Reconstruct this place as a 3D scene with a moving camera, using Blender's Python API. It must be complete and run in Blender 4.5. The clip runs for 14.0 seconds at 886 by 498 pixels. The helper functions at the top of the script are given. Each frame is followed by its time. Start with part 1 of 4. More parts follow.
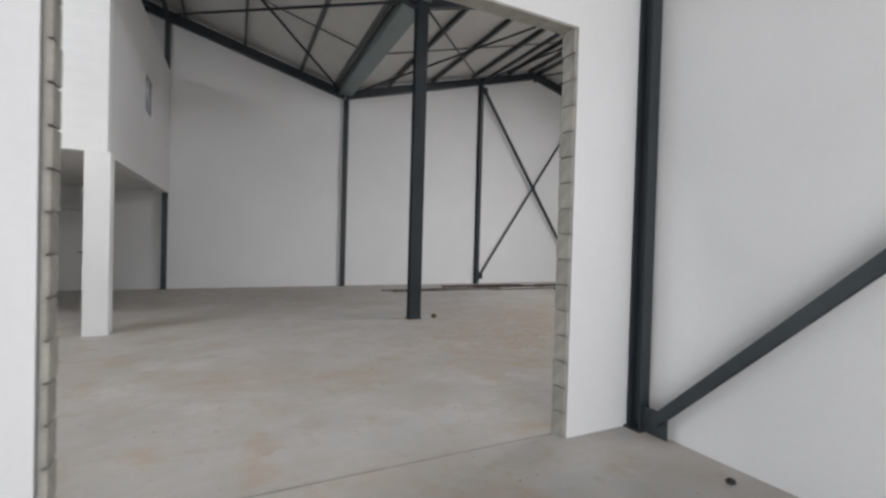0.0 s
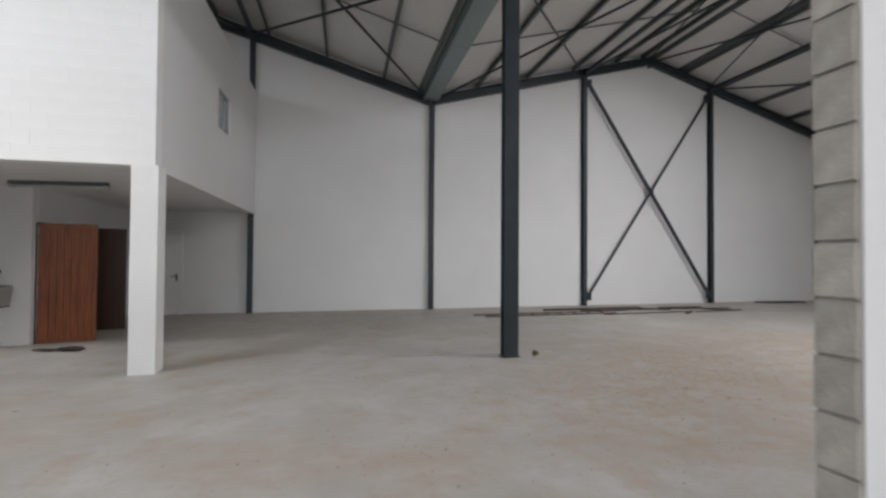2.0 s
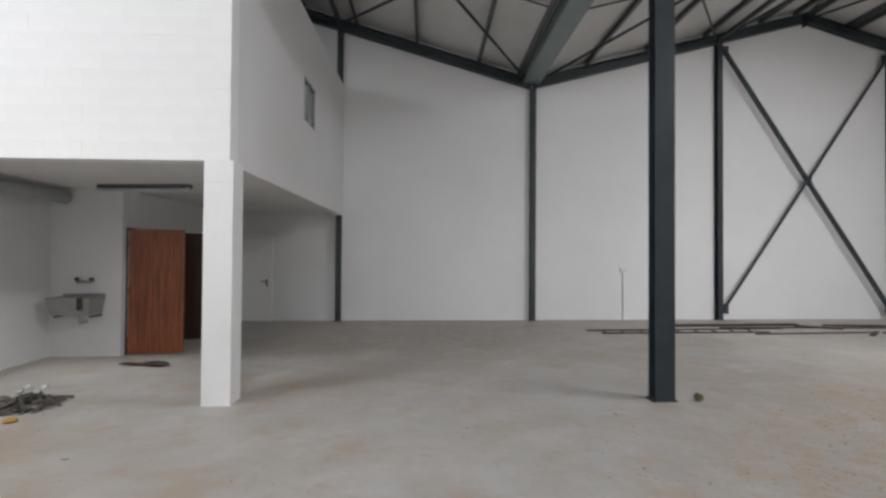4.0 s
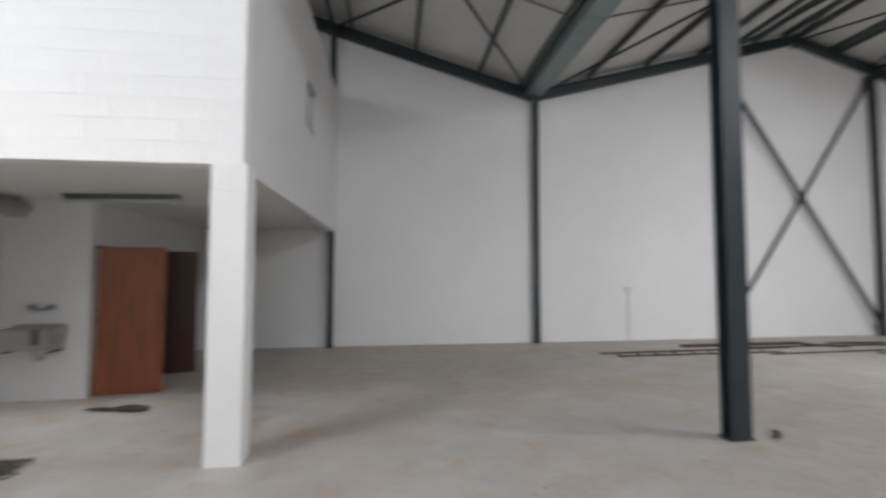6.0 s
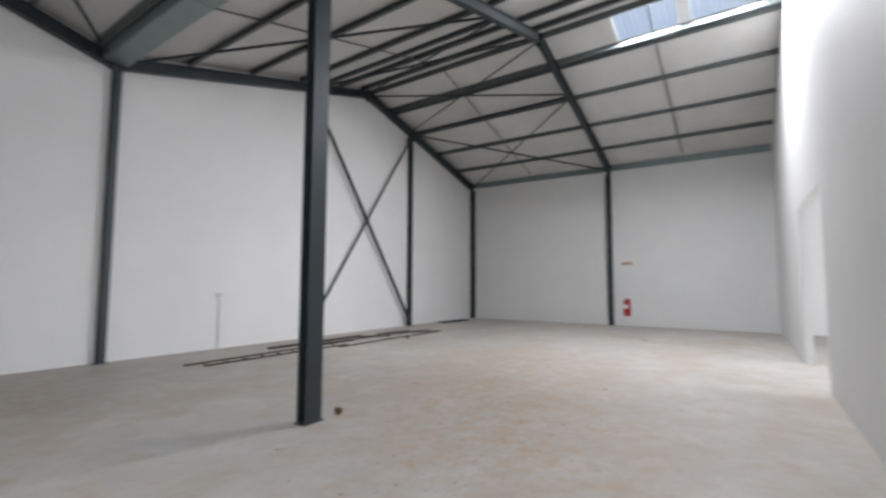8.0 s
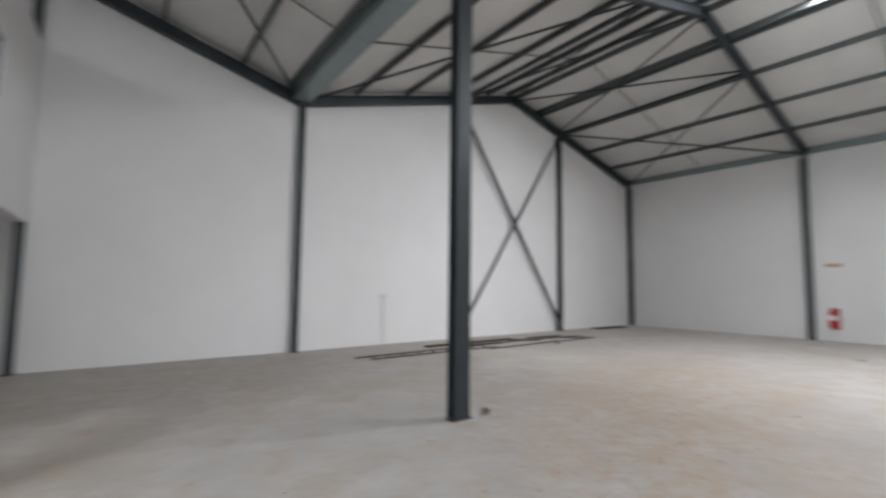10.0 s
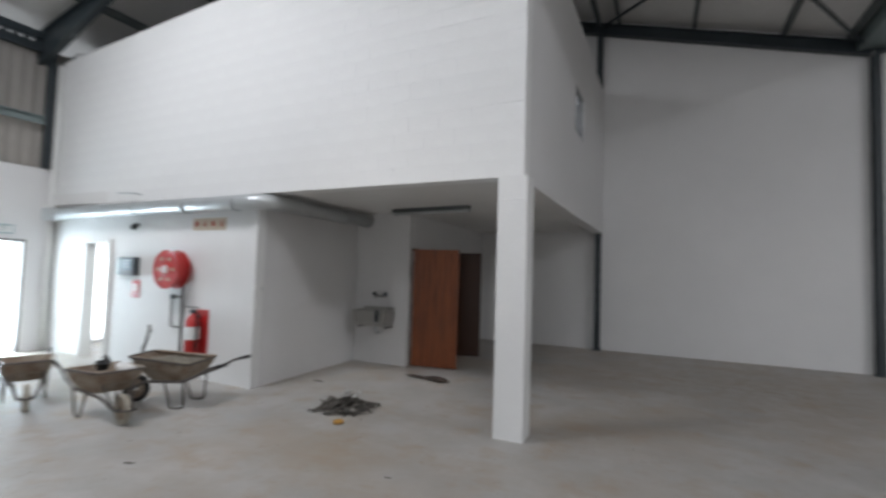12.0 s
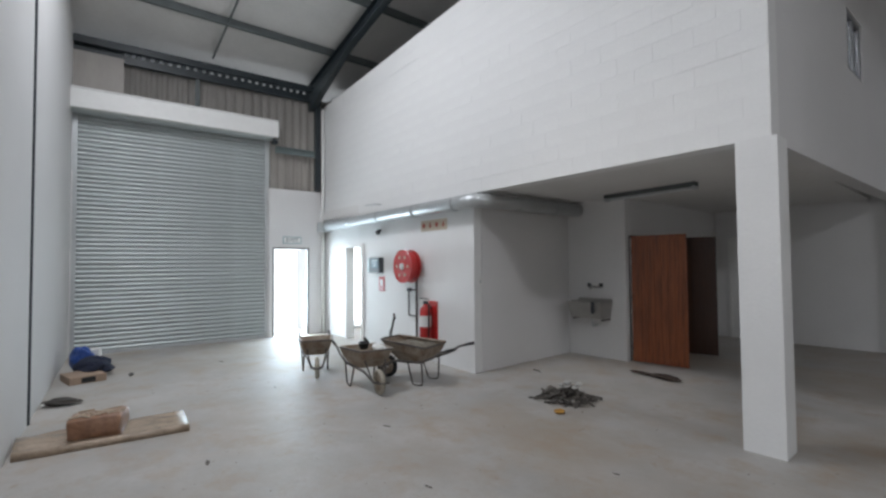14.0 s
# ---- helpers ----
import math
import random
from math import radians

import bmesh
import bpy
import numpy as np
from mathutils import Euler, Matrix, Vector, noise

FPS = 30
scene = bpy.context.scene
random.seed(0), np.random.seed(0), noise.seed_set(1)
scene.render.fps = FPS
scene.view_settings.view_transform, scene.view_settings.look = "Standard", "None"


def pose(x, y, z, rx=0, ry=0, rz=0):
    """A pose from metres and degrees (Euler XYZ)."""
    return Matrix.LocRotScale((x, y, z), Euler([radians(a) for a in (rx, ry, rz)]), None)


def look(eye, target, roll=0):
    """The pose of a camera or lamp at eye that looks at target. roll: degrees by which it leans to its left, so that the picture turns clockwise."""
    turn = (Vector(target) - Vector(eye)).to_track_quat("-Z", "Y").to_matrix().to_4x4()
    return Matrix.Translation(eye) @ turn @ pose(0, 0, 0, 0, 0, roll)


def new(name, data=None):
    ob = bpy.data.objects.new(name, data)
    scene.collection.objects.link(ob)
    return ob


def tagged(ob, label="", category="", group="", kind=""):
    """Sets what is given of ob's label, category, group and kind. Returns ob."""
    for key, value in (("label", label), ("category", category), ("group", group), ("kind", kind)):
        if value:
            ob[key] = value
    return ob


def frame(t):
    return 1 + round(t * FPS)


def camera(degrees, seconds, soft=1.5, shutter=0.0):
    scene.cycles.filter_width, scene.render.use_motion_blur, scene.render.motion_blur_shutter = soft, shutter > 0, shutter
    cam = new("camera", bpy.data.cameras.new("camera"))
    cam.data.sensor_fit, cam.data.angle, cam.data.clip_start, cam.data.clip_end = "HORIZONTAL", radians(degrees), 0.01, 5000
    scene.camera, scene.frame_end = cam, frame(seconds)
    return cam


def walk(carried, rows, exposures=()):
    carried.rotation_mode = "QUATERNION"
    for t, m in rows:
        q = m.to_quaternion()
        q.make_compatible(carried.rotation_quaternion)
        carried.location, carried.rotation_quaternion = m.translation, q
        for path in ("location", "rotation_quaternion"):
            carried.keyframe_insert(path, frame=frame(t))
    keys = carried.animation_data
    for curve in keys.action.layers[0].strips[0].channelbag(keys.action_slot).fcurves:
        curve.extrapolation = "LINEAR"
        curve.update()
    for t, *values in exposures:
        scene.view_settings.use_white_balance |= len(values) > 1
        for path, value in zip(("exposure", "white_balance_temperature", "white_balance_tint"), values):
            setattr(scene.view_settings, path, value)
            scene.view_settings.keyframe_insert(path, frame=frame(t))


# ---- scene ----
cam = camera(88.9, 14.0, soft=2.6, shutter=0.5)
PATH = [
    (0, (0.477, 0.083, 1.495), (1.375, 1.869, 1.465), 1.6),
    (0.5, (0.688, 0.468, 1.52), (1.608, 2.244, 1.488), 1.4),
    (1, (0.901, 0.824, 1.526), (1.659, 2.674, 1.507), 1.0),
    (1.5, (1.039, 1.216, 1.519), (1.573, 3.143, 1.537), 0.6),
    (2, (1.204, 1.638, 1.521), (1.698, 3.575, 1.556), 0.4),
    (2.5, (1.279, 2.072, 1.532), (1.631, 4.04, 1.566), 0.4),
    (3, (1.328, 2.458, 1.547), (1.622, 4.436, 1.569), 0.3),
    (3.5, (1.272, 2.795, 1.569), (1.514, 4.78, 1.593), 0.3),
    (3.7, (1.19, 2.914, 1.616), (1.353, 4.908, 1.641), 0.5),
    (5.8, (0.254, 3.852, 1.692), (0.347, 5.848, 1.786), 0.2),
    (6, (0.247, 3.889, 1.689), (0.538, 5.865, 1.795), 0.1),
    (6.5, (0.224, 3.892, 1.659), (1.018, 5.723, 1.779), -0.1),
    (7, (0.221, 3.914, 1.624), (1.373, 5.544, 1.754), 0.1),
    (7.5, (0.261, 3.899, 1.612), (1.694, 5.287, 1.75), 0.4),
    (7.7, (0.283, 3.905, 1.601), (1.804, 5.195, 1.746), 0.3),
    (8.7, (0.335, 3.84, 1.6), (2.185, 4.6, 1.757), 0.4),
    (9.8, (0.351, 3.804, 1.605), (1.788, 5.187, 1.765), 0.6),
    (10, (0.312, 3.764, 1.624), (1.524, 5.346, 1.783), 0.7),
    (10.5, (0.263, 3.769, 1.689), (0.881, 5.666, 1.824), 1.5),
    (11, (0.273, 3.788, 1.659), (0.394, 5.781, 1.78), 1.7),
    (11.5, (0.205, 3.76, 1.651), (-0.107, 5.733, 1.761), 1.7),
    (12, (0.163, 3.664, 1.668), (-0.649, 5.489, 1.767), 1.7),
    (12.5, (0.118, 3.634, 1.658), (-1.022, 5.275, 1.744), 1.2),
    (13, (0.102, 3.555, 1.645), (-1.333, 4.945, 1.723), 0.4),
    (13.5, (0.115, 3.579, 1.645), (-1.397, 4.886, 1.714), -0.2),
    (14, (0.149, 3.638, 1.627), (-1.384, 4.921, 1.69), -0.5),
]
walk(cam, [(t, look(eye, target, roll)) for t, eye, target, roll in PATH],
     exposures=[(0.0, 0.04, 6550, 10), (1.0, 0.03, 6550, 10), (3.0, 0.12, 6550, 10), (6.0, 0.25, 6500, 10), (7.0, 0.48, 6400, 10), (7.5, 0.4, 6400, 10), (9.8, 0.4, 6450, 10), (10.5, 0.2, 6450, 10), (11.0, -0.05, 6500, 10), (12.5, -0.4, 6350, 10), (14.0, -0.53, 6350, 10)])

# ---- world, light ----
world = bpy.data.worlds.new("sky")
scene.world = world
world.use_nodes = True
wn = world.node_tree.nodes
sky = wn.new("ShaderNodeTexSky")
sky.sky_type = 'NISHITA'
sky.sun_disc = False
sky.sun_elevation = radians(48)
sky.sun_rotation = radians(150)
wn["Background"].inputs[1].default_value = 0.12
world.node_tree.links.new(sky.outputs[0], wn["Background"].inputs[0])

sun_data = bpy.data.lights.new("sun", 'SUN')
sun_data.energy = 1.2
sun_data.angle = radians(12)
sun_data.color = (1.0, 0.96, 0.9)
sun = new("sun", sun_data)
sun.matrix_world = pose(0, 0, 30, 42, 0, 30)


def daylight(name, eye, target, w, h, watts, color=(0.945, 0.957, 1.0)):
    """Area lamp for the sky's light in an opening of the building, some added."""
    d = bpy.data.lights.new(name, 'AREA')
    d.shape, d.size, d.size_y, d.energy, d.color = 'RECTANGLE', w, h, watts, color
    ob = new(name, d)
    ob.matrix_world = look(eye, target) if target else pose(*eye, 0, 15.2, 0)
    return ob


daylight("daylight_front", (0.0, -3.7, 2.1), (0.0, 3, 1.9), 4.6, 3.9, 330)
daylight("daylight_front_bay", (11.0, -3.7, 2.1), (11.0, 3, 1.4), 5.0, 3.9, 600)
daylight("daylight_exit", (-10.42, 7.75, 1.05), (-9.4, 7.6, 0.9), 0.85, 1.9, 150, (0.74, 0.90, 1.0))
daylight("daylight_side_door", (-10.35, 9.3, 1.1), (-9.3, 9.1, 1.0), 0.7, 1.9, 35)
daylight("skylight_and_fill_lamp", (11.99, 5.675, 8.155), None, 1.1, 1.42, 300)
daylight("skylight_and_fill_lamp", (11.93, 3.975, 8.155), None, 1.1, 1.42, 300)
# fill lamps in two added, unseen rooflights, to brighten mezzanine front and west end
daylight("skylight_and_fill_lamp", (0.2, 4.05, 7.2), (-1.6, 6.2, 0), 2.4, 1.1, 125)
daylight("skylight_and_fill_lamp", (-6.0, 4.3, 6.8), (-5.6, 6.2, 0), 2.0, 1.1, 250)


# ---- materials ----
def mat(name, base, rough=0.6, metal=0.0, var=0.12, scale=3.0, fine=60.0, bump=0.15, tint=None, spec=0.5, streak=None, jitter=0.0):
    """A procedural surface: base colour with soft patches (tint), fine grain and relief."""
    m = bpy.data.materials.new(name)
    m.use_nodes = True
    n, l = m.node_tree.nodes, m.node_tree.links
    b = n["Principled BSDF"]
    co = n.new("ShaderNodeTexCoord")
    mp = n.new("ShaderNodeMapping")
    l.new(co.outputs["Object"], mp.inputs[0])
    if streak:
        mp.inputs["Scale"].default_value = streak
    big = n.new("ShaderNodeTexNoise")
    big.inputs["Scale"].default_value, big.inputs["Detail"].default_value = scale, 6
    big.inputs["Roughness"].default_value = 0.62
    sm = n.new("ShaderNodeTexNoise")
    sm.inputs["Scale"].default_value, sm.inputs["Detail"].default_value = fine, 4
    l.new(mp.outputs[0], big.inputs["Vector"])
    l.new(mp.outputs[0], sm.inputs["Vector"])
    ramp = n.new("ShaderNodeValToRGB")
    ramp.color_ramp.elements[0].position, ramp.color_ramp.elements[1].position = 0.36, 0.66
    t = tint or tuple(c * (1 - var) for c in base)
    ramp.color_ramp.elements[0].color = (*t, 1)
    ramp.color_ramp.elements[1].color = (*base, 1)
    l.new(big.outputs[0], ramp.inputs[0])
    hs = n.new("ShaderNodeHueSaturation")
    mr = n.new("ShaderNodeMapRange")
    mr.inputs["To Min"].default_value, mr.inputs["To Max"].default_value = 1 - var * 0.7, 1 + var * 0.5
    l.new(sm.outputs[0], mr.inputs[0])
    val = mr.outputs[0]
    if jitter:
        oi = n.new("ShaderNodeObjectInfo")
        jr = n.new("ShaderNodeMapRange")
        jr.inputs["To Min"].default_value, jr.inputs["To Max"].default_value = 1 - jitter, 1 + jitter
        l.new(oi.outputs["Random"], jr.inputs[0])
        mu = n.new("ShaderNodeMath")
        mu.operation = 'MULTIPLY'
        l.new(val, mu.inputs[0])
        l.new(jr.outputs[0], mu.inputs[1])
        val = mu.outputs[0]
    l.new(val, hs.inputs["Value"])
    l.new(ramp.outputs[0], hs.inputs["Color"])
    l.new(hs.outputs[0], b.inputs["Base Color"])
    rr = n.new("ShaderNodeMapRange")
    rr.inputs["To Min"].default_value, rr.inputs["To Max"].default_value = max(0.03, rough - 0.12), min(1, rough + 0.12)
    l.new(big.outputs[0], rr.inputs[0])
    l.new(rr.outputs[0], b.inputs["Roughness"])
    b.inputs["Metallic"].default_value = metal
    b.inputs["Specular IOR Level"].default_value = spec
    if bump:
        bp = n.new("ShaderNodeBump")
        bp.inputs["Strength"].default_value, bp.inputs["Distance"].default_value = bump, 0.01
        l.new(sm.outputs[0], bp.inputs["Height"])
        l.new(bp.outputs[0], b.inputs["Normal"])
    return m


WALL = mat("white_wall_paint", (0.71, 0.705, 0.70), 0.65, var=0.05, scale=0.7, fine=25, bump=0.2)
BLOCKW = mat("white_painted_block", (0.80, 0.80, 0.79), 0.6, var=0.05, scale=1.1, fine=40, bump=0.3, jitter=0.005)
BLOCK = mat("raw_concrete_block", (0.36, 0.34, 0.30), 0.9, var=0.25, scale=7, fine=90, bump=0.7, jitter=0.12)
MORTAR = mat("mortar", (0.30, 0.285, 0.26), 0.95, var=0.3, scale=9, fine=80, bump=0.7)
STEEL = mat("dark_painted_steel", (0.026, 0.036, 0.042), 0.42, var=0.3, scale=2.5, fine=40, bump=0.06)
PURLIN = mat("grey_steel_purlin", (0.10, 0.115, 0.115), 0.5, 0.0, var=0.2, scale=2, fine=30, bump=0.05)
GUTTER = mat("galvanised_gutter", (0.23, 0.28, 0.28), 0.42, 0.35, var=0.15, scale=2, fine=25, bump=0.05)
ROOFIN = mat("white_roof_insulation", (0.66, 0.65, 0.63), 0.6, var=0.1, scale=0.8, fine=14, bump=0.25)
GALV = mat("galvanised_steel", (0.56, 0.585, 0.59), 0.38, 0.55, var=0.12, scale=3, fine=50, bump=0.05)
SLAT = mat("galvanised_slat", (0.50, 0.54, 0.54), 0.40, 0.45, var=0.1, scale=2, fine=50, bump=0.04, jitter=0.04)
CLAD = mat("grey_brown_cladding", (0.40, 0.375, 0.345), 0.6, 0.1, var=0.16, scale=2, fine=30, bump=0.08, streak=(1, 1, 0.2))
SOFFIT = mat("soffit_paint", (0.74, 0.735, 0.72), 0.7, var=0.06, scale=1, fine=30, bump=0.15)
WOOD = mat("varnished_timber", (0.31, 0.09, 0.028), 0.36, var=0.3, scale=5, fine=40, bump=0.06, tint=(0.16, 0.042, 0.014), streak=(5, 5, 0.35))
DWOOD = mat("dark_varnished_timber", (0.06, 0.024, 0.012), 0.4, var=0.3, scale=5, fine=40, bump=0.06, tint=(0.045, 0.017, 0.009), streak=(5, 5, 0.35))
RED = mat("red_paint", (0.52, 0.028, 0.026), 0.35, var=0.12, scale=6, fine=60, bump=0.03)
WHITEP = mat("white_plastic", (0.78, 0.78, 0.76), 0.4, var=0.04, scale=8, fine=60, bump=0.03)
BLACK = mat("black_rubber", (0.022, 0.022, 0.022), 0.75, var=0.3, scale=8, fine=60, bump=0.2)
RUST = mat("rusty_barrow_steel", (0.36, 0.31, 0.25), 0.75, 0.1, var=0.35, scale=7, fine=60, bump=0.4, tint=(0.22, 0.15, 0.10))
CEMENT = mat("dried_cement", (0.44, 0.40, 0.33), 0.92, var=0.3, scale=9, fine=70, bump=0.7)
TUBE = mat("worn_steel_tube", (0.13, 0.115, 0.105), 0.55, 0.3, var=0.3, scale=9, fine=60, bump=0.15)
STAINLESS = mat("stainless_steel", (0.42, 0.41, 0.39), 0.35, 0.8, var=0.12, scale=6, fine=60, bump=0.03)
CHROME = mat("chrome", (0.55, 0.55, 0.55), 0.18, 1.0, var=0.05, scale=6, fine=40, bump=0)
DARKGREY = mat("dark_grey_plastic", (0.045, 0.055, 0.065), 0.5, var=0.2, scale=6, fine=40, bump=0.05)
BLUE = mat("blue_plastic_bag", (0.02, 0.07, 0.30), 0.4, var=0.3, scale=9, fine=30, bump=0.5)
NAVY = mat("navy_cloth", (0.012, 0.018, 0.045), 0.8, var=0.3, scale=9, fine=50, bump=0.5)
CARD = mat("brown_cardboard", (0.36, 0.26, 0.19), 0.7, var=0.2, scale=5, fine=40, bump=0.2)
FILM = mat("clear_wrap_over_board", (0.44, 0.34, 0.25), 0.16, var=0.35, scale=6, fine=30, bump=1.0)
REBAR = mat("dark_rusty_bar", (0.075, 0.055, 0.045), 0.8, 0.2, var=0.35, scale=9, fine=60, bump=0.3)
DEBRIS = mat("dirty_debris", (0.11, 0.098, 0.085), 0.85, var=0.4, scale=9, fine=50, bump=0.5, jitter=0.4)
ORANGE = mat("orange_scrap", (0.50, 0.26, 0.05), 0.7, var=0.2, scale=9, fine=50, bump=0.2)
CREAM = mat("cream_sign", (0.62, 0.52, 0.40), 0.5, var=0.08, scale=6, fine=50, bump=0.02)
SIGNRED = mat("sign_red", (0.42, 0.06, 0.04), 0.5, var=0.08, scale=6, fine=50, bump=0.02)
TEAL = mat("sign_teal", (0.10, 0.26, 0.30), 0.5, var=0.08, scale=6, fine=50, bump=0.02)
SCREEN = mat("panel_blue_grey", (0.05, 0.10, 0.14), 0.35, var=0.15, scale=6, fine=50, bump=0.02)
ALU = mat("aluminium_frame", (0.30, 0.31, 0.32), 0.4, 0.6, var=0.1, scale=6, fine=50, bump=0.02)


def glass_mat(name, color, rough):
    m = bpy.data.materials.new(name)
    m.use_nodes = True
    b = m.node_tree.nodes["Principled BSDF"]
    b.inputs["Base Color"].default_value = (*color, 1)
    b.inputs["Roughness"].default_value = rough
    b.inputs["Transmission Weight"].default_value = 1.0
    b.inputs["IOR"].default_value = 1.45
    return m


GLASS = glass_mat("window_glass", (0.8, 0.85, 0.86), 0.02)
FROST = glass_mat("translucent_rooflight", (0.92, 0.95, 0.96), 0.6)


def glow_mat(name, color, strength):
    m = bpy.data.materials.new(name)
    m.use_nodes = True
    n, l = m.node_tree.nodes, m.node_tree.links
    e = n.new("ShaderNodeEmission")
    e.inputs[0].default_value, e.inputs[1].default_value = (*color, 1), strength
    l.new(e.outputs[0], n["Material Output"].inputs[0])
    return m


# emission of the flat panel that stands in for outdoor daylight
OUTSIDE_GLOW = glow_mat("outdoor_daylight_glow", (0.93, 0.97, 1.0), 3.0)


def floor_mat():
    m = mat("power_floated_concrete", (0.455, 0.44, 0.415), 0.58, var=0.16, scale=1.3, fine=70, bump=0.16, tint=(0.37, 0.355, 0.33))
    n, l = m.node_tree.nodes, m.node_tree.links
    b = n["Principled BSDF"]
    src = b.inputs["Base Color"].links[0].from_socket
    co = n["Texture Coordinate"]

    def layer(src, scale, lo, hi, color, strength, detail=8, squash=None):
        t = n.new("ShaderNodeTexNoise")
        t.inputs["Scale"].default_value, t.inputs["Detail"].default_value = scale, detail
        t.inputs["Roughness"].default_value = 0.68
        mp = n.new("ShaderNodeMapping")
        mp.inputs["Location"].default_value = (scale * 3.1, lo * 17, 0)
        if squash:
            mp.inputs["Scale"].default_value = squash
        l.new(co.outputs["Object"], mp.inputs[0])
        l.new(mp.outputs[0], t.inputs["Vector"])
        r = n.new("ShaderNodeMapRange")
        r.inputs["From Min"].default_value, r.inputs["From Max"].default_value = lo, hi
        r.inputs["To Max"].default_value = strength
        l.new(t.outputs[0], r.inputs[0])
        mx = n.new("ShaderNodeMix")
        mx.data_type = 'RGBA'
        l.new(r.outputs[0], mx.inputs["Factor"])
        l.new(src, mx.inputs["A"])
        mx.inputs["B"].default_value = (*color, 1)
        return mx.outputs["Result"]

    s = layer(src, 0.35, 0.47, 0.66, (0.35, 0.285, 0.215), 0.65, squash=(1, 1.6, 1))
    s = layer(s, 2.1, 0.50, 0.66, (0.36, 0.28, 0.20), 0.65)
    s = layer(s, 0.9, 0.56, 0.72, (0.50, 0.50, 0.49), 0.5)
    s = layer(s, 6.5, 0.60, 0.70, (0.33, 0.26, 0.19), 0.6)
    s = layer(s, 0.7, 0.58, 0.70, (0.35, 0.365, 0.38), 0.5)
    s = layer(s, 9.0, 0.55, 0.68, (0.36, 0.345, 0.32), 0.5)
    s = layer(s, 16.0, 0.66, 0.72, (0.17, 0.14, 0.11), 0.6)
    # broad trodden-in patches of building sand
    for centre, reach, color, strength in (((6.6, 7.0, 0), 3.4, (0.385, 0.28, 0.19), 0.9), ((9.6, 7.9, 0), 2.8, (0.385, 0.29, 0.2), 0.75), ((4.2, 5.6, 0), 2.4, (0.385, 0.285, 0.195), 0.75), ((1.8, 12.2, 0), 3.6, (0.30, 0.24, 0.17), 0.7), ((-1.0, 5.0, 0), 3.2, (0.35, 0.29, 0.22), 0.4)):
        d = n.new("ShaderNodeVectorMath")
        d.operation = 'DISTANCE'
        d.inputs[1].default_value = centre
        l.new(co.outputs["Object"], d.inputs[0])
        fade = n.new("ShaderNodeMapRange")
        fade.inputs["From Min"].default_value, fade.inputs["From Max"].default_value = reach, 0.4
        l.new(d.outputs["Value"], fade.inputs[0])
        t = n.new("ShaderNodeTexNoise")
        t.inputs["Scale"].default_value, t.inputs["Detail"].default_value, t.inputs["Roughness"].default_value = 4.5, 10, 0.8
        l.new(co.outputs["Object"], t.inputs["Vector"])
        r = n.new("ShaderNodeMapRange")
        r.inputs["From Min"].default_value, r.inputs["From Max"].default_value = 0.44, 0.60
        l.new(t.outputs[0], r.inputs[0])
        mu = n.new("ShaderNodeMath")
        mu.operation = 'MULTIPLY'
        l.new(fade.outputs[0], mu.inputs[0])
        l.new(r.outputs[0], mu.inputs[1])
        m2 = n.new("ShaderNodeMath")
        m2.operation = 'MULTIPLY'
        m2.inputs[1].default_value = strength
        l.new(mu.outputs[0], m2.inputs[0])
        mx = n.new("ShaderNodeMix")
        mx.data_type = 'RGBA'
        l.new(m2.outputs[0], mx.inputs["Factor"])
        l.new(s, mx.inputs["A"])
        mx.inputs["B"].default_value = (*color, 1)
        s = mx.outputs["Result"]
    l.new(s, b.inputs["Base Color"])
    return m


FLOOR = floor_mat()
GROUND = mat("outdoor_paving", (0.42, 0.41, 0.39), 0.85, var=0.15, scale=0.6, fine=30, bump=0.3)


# ---- builders ----
def link(name, bm, material, parent=None, label=""):
    me = bpy.data.meshes.new(name)
    bmesh.ops.recalc_face_normals(bm, faces=bm.faces)
    bm.to_mesh(me)
    bm.free()
    me.materials.append(material)
    ob = new(name, me)
    if parent is not None:
        ob.parent = parent
    if label:
        ob["label"] = label
    return ob


part = link


def smooth(ob):
    for p in ob.data.polygons:
        p.use_smooth = True
    return ob


def thing(name, m, label, category, group="", kind=""):
    e = new(name)
    e.empty_display_size = 0.1
    e.matrix_world = m
    return tagged(e, label, category, group, kind)


def add_box(bm, c, s, m=None, bevel=0.0):
    """A box with centre c and full size s."""
    r = bmesh.ops.create_cube(bm, size=1.0)
    vs = r["verts"]
    mm = Matrix.Translation(c) @ Matrix.Diagonal((*s, 1))
    if m is not None:
        mm = m @ mm
    bmesh.ops.transform(bm, matrix=mm, verts=vs)
    if bevel:
        es = list({e for v in vs for e in v.link_edges})
        bmesh.ops.bevel(bm, geom=es, offset=bevel, segments=2, affect='EDGES', profile=0.6)


def box(c, s, m=None, bevel=0.0):
    bm = bmesh.new()
    add_box(bm, c, s, m, bevel)
    return bm


def add_extrude(bm, prof, p, q, up=(0, 0, 1)):
    """Sweeps a closed profile of (side, up) pairs from p to q."""
    p, q = Vector(p), Vector(q)
    d = (q - p).normalized()
    side = d.cross(Vector(up)).normalized()
    u = side.cross(d).normalized()
    a = [bm.verts.new(p + side * x + u * y) for x, y in prof]
    b = [bm.verts.new(q + side * x + u * y) for x, y in prof]
    k = len(prof)
    for i in range(k):
        bm.faces.new((a[i], a[(i + 1) % k], b[(i + 1) % k], b[i]))
    bm.faces.new(a)
    bm.faces.new(list(reversed(b)))


def sweep(prof, p, q, up=(0, 0, 1)):
    bm = bmesh.new()
    add_extrude(bm, prof, p, q, up)
    return bm


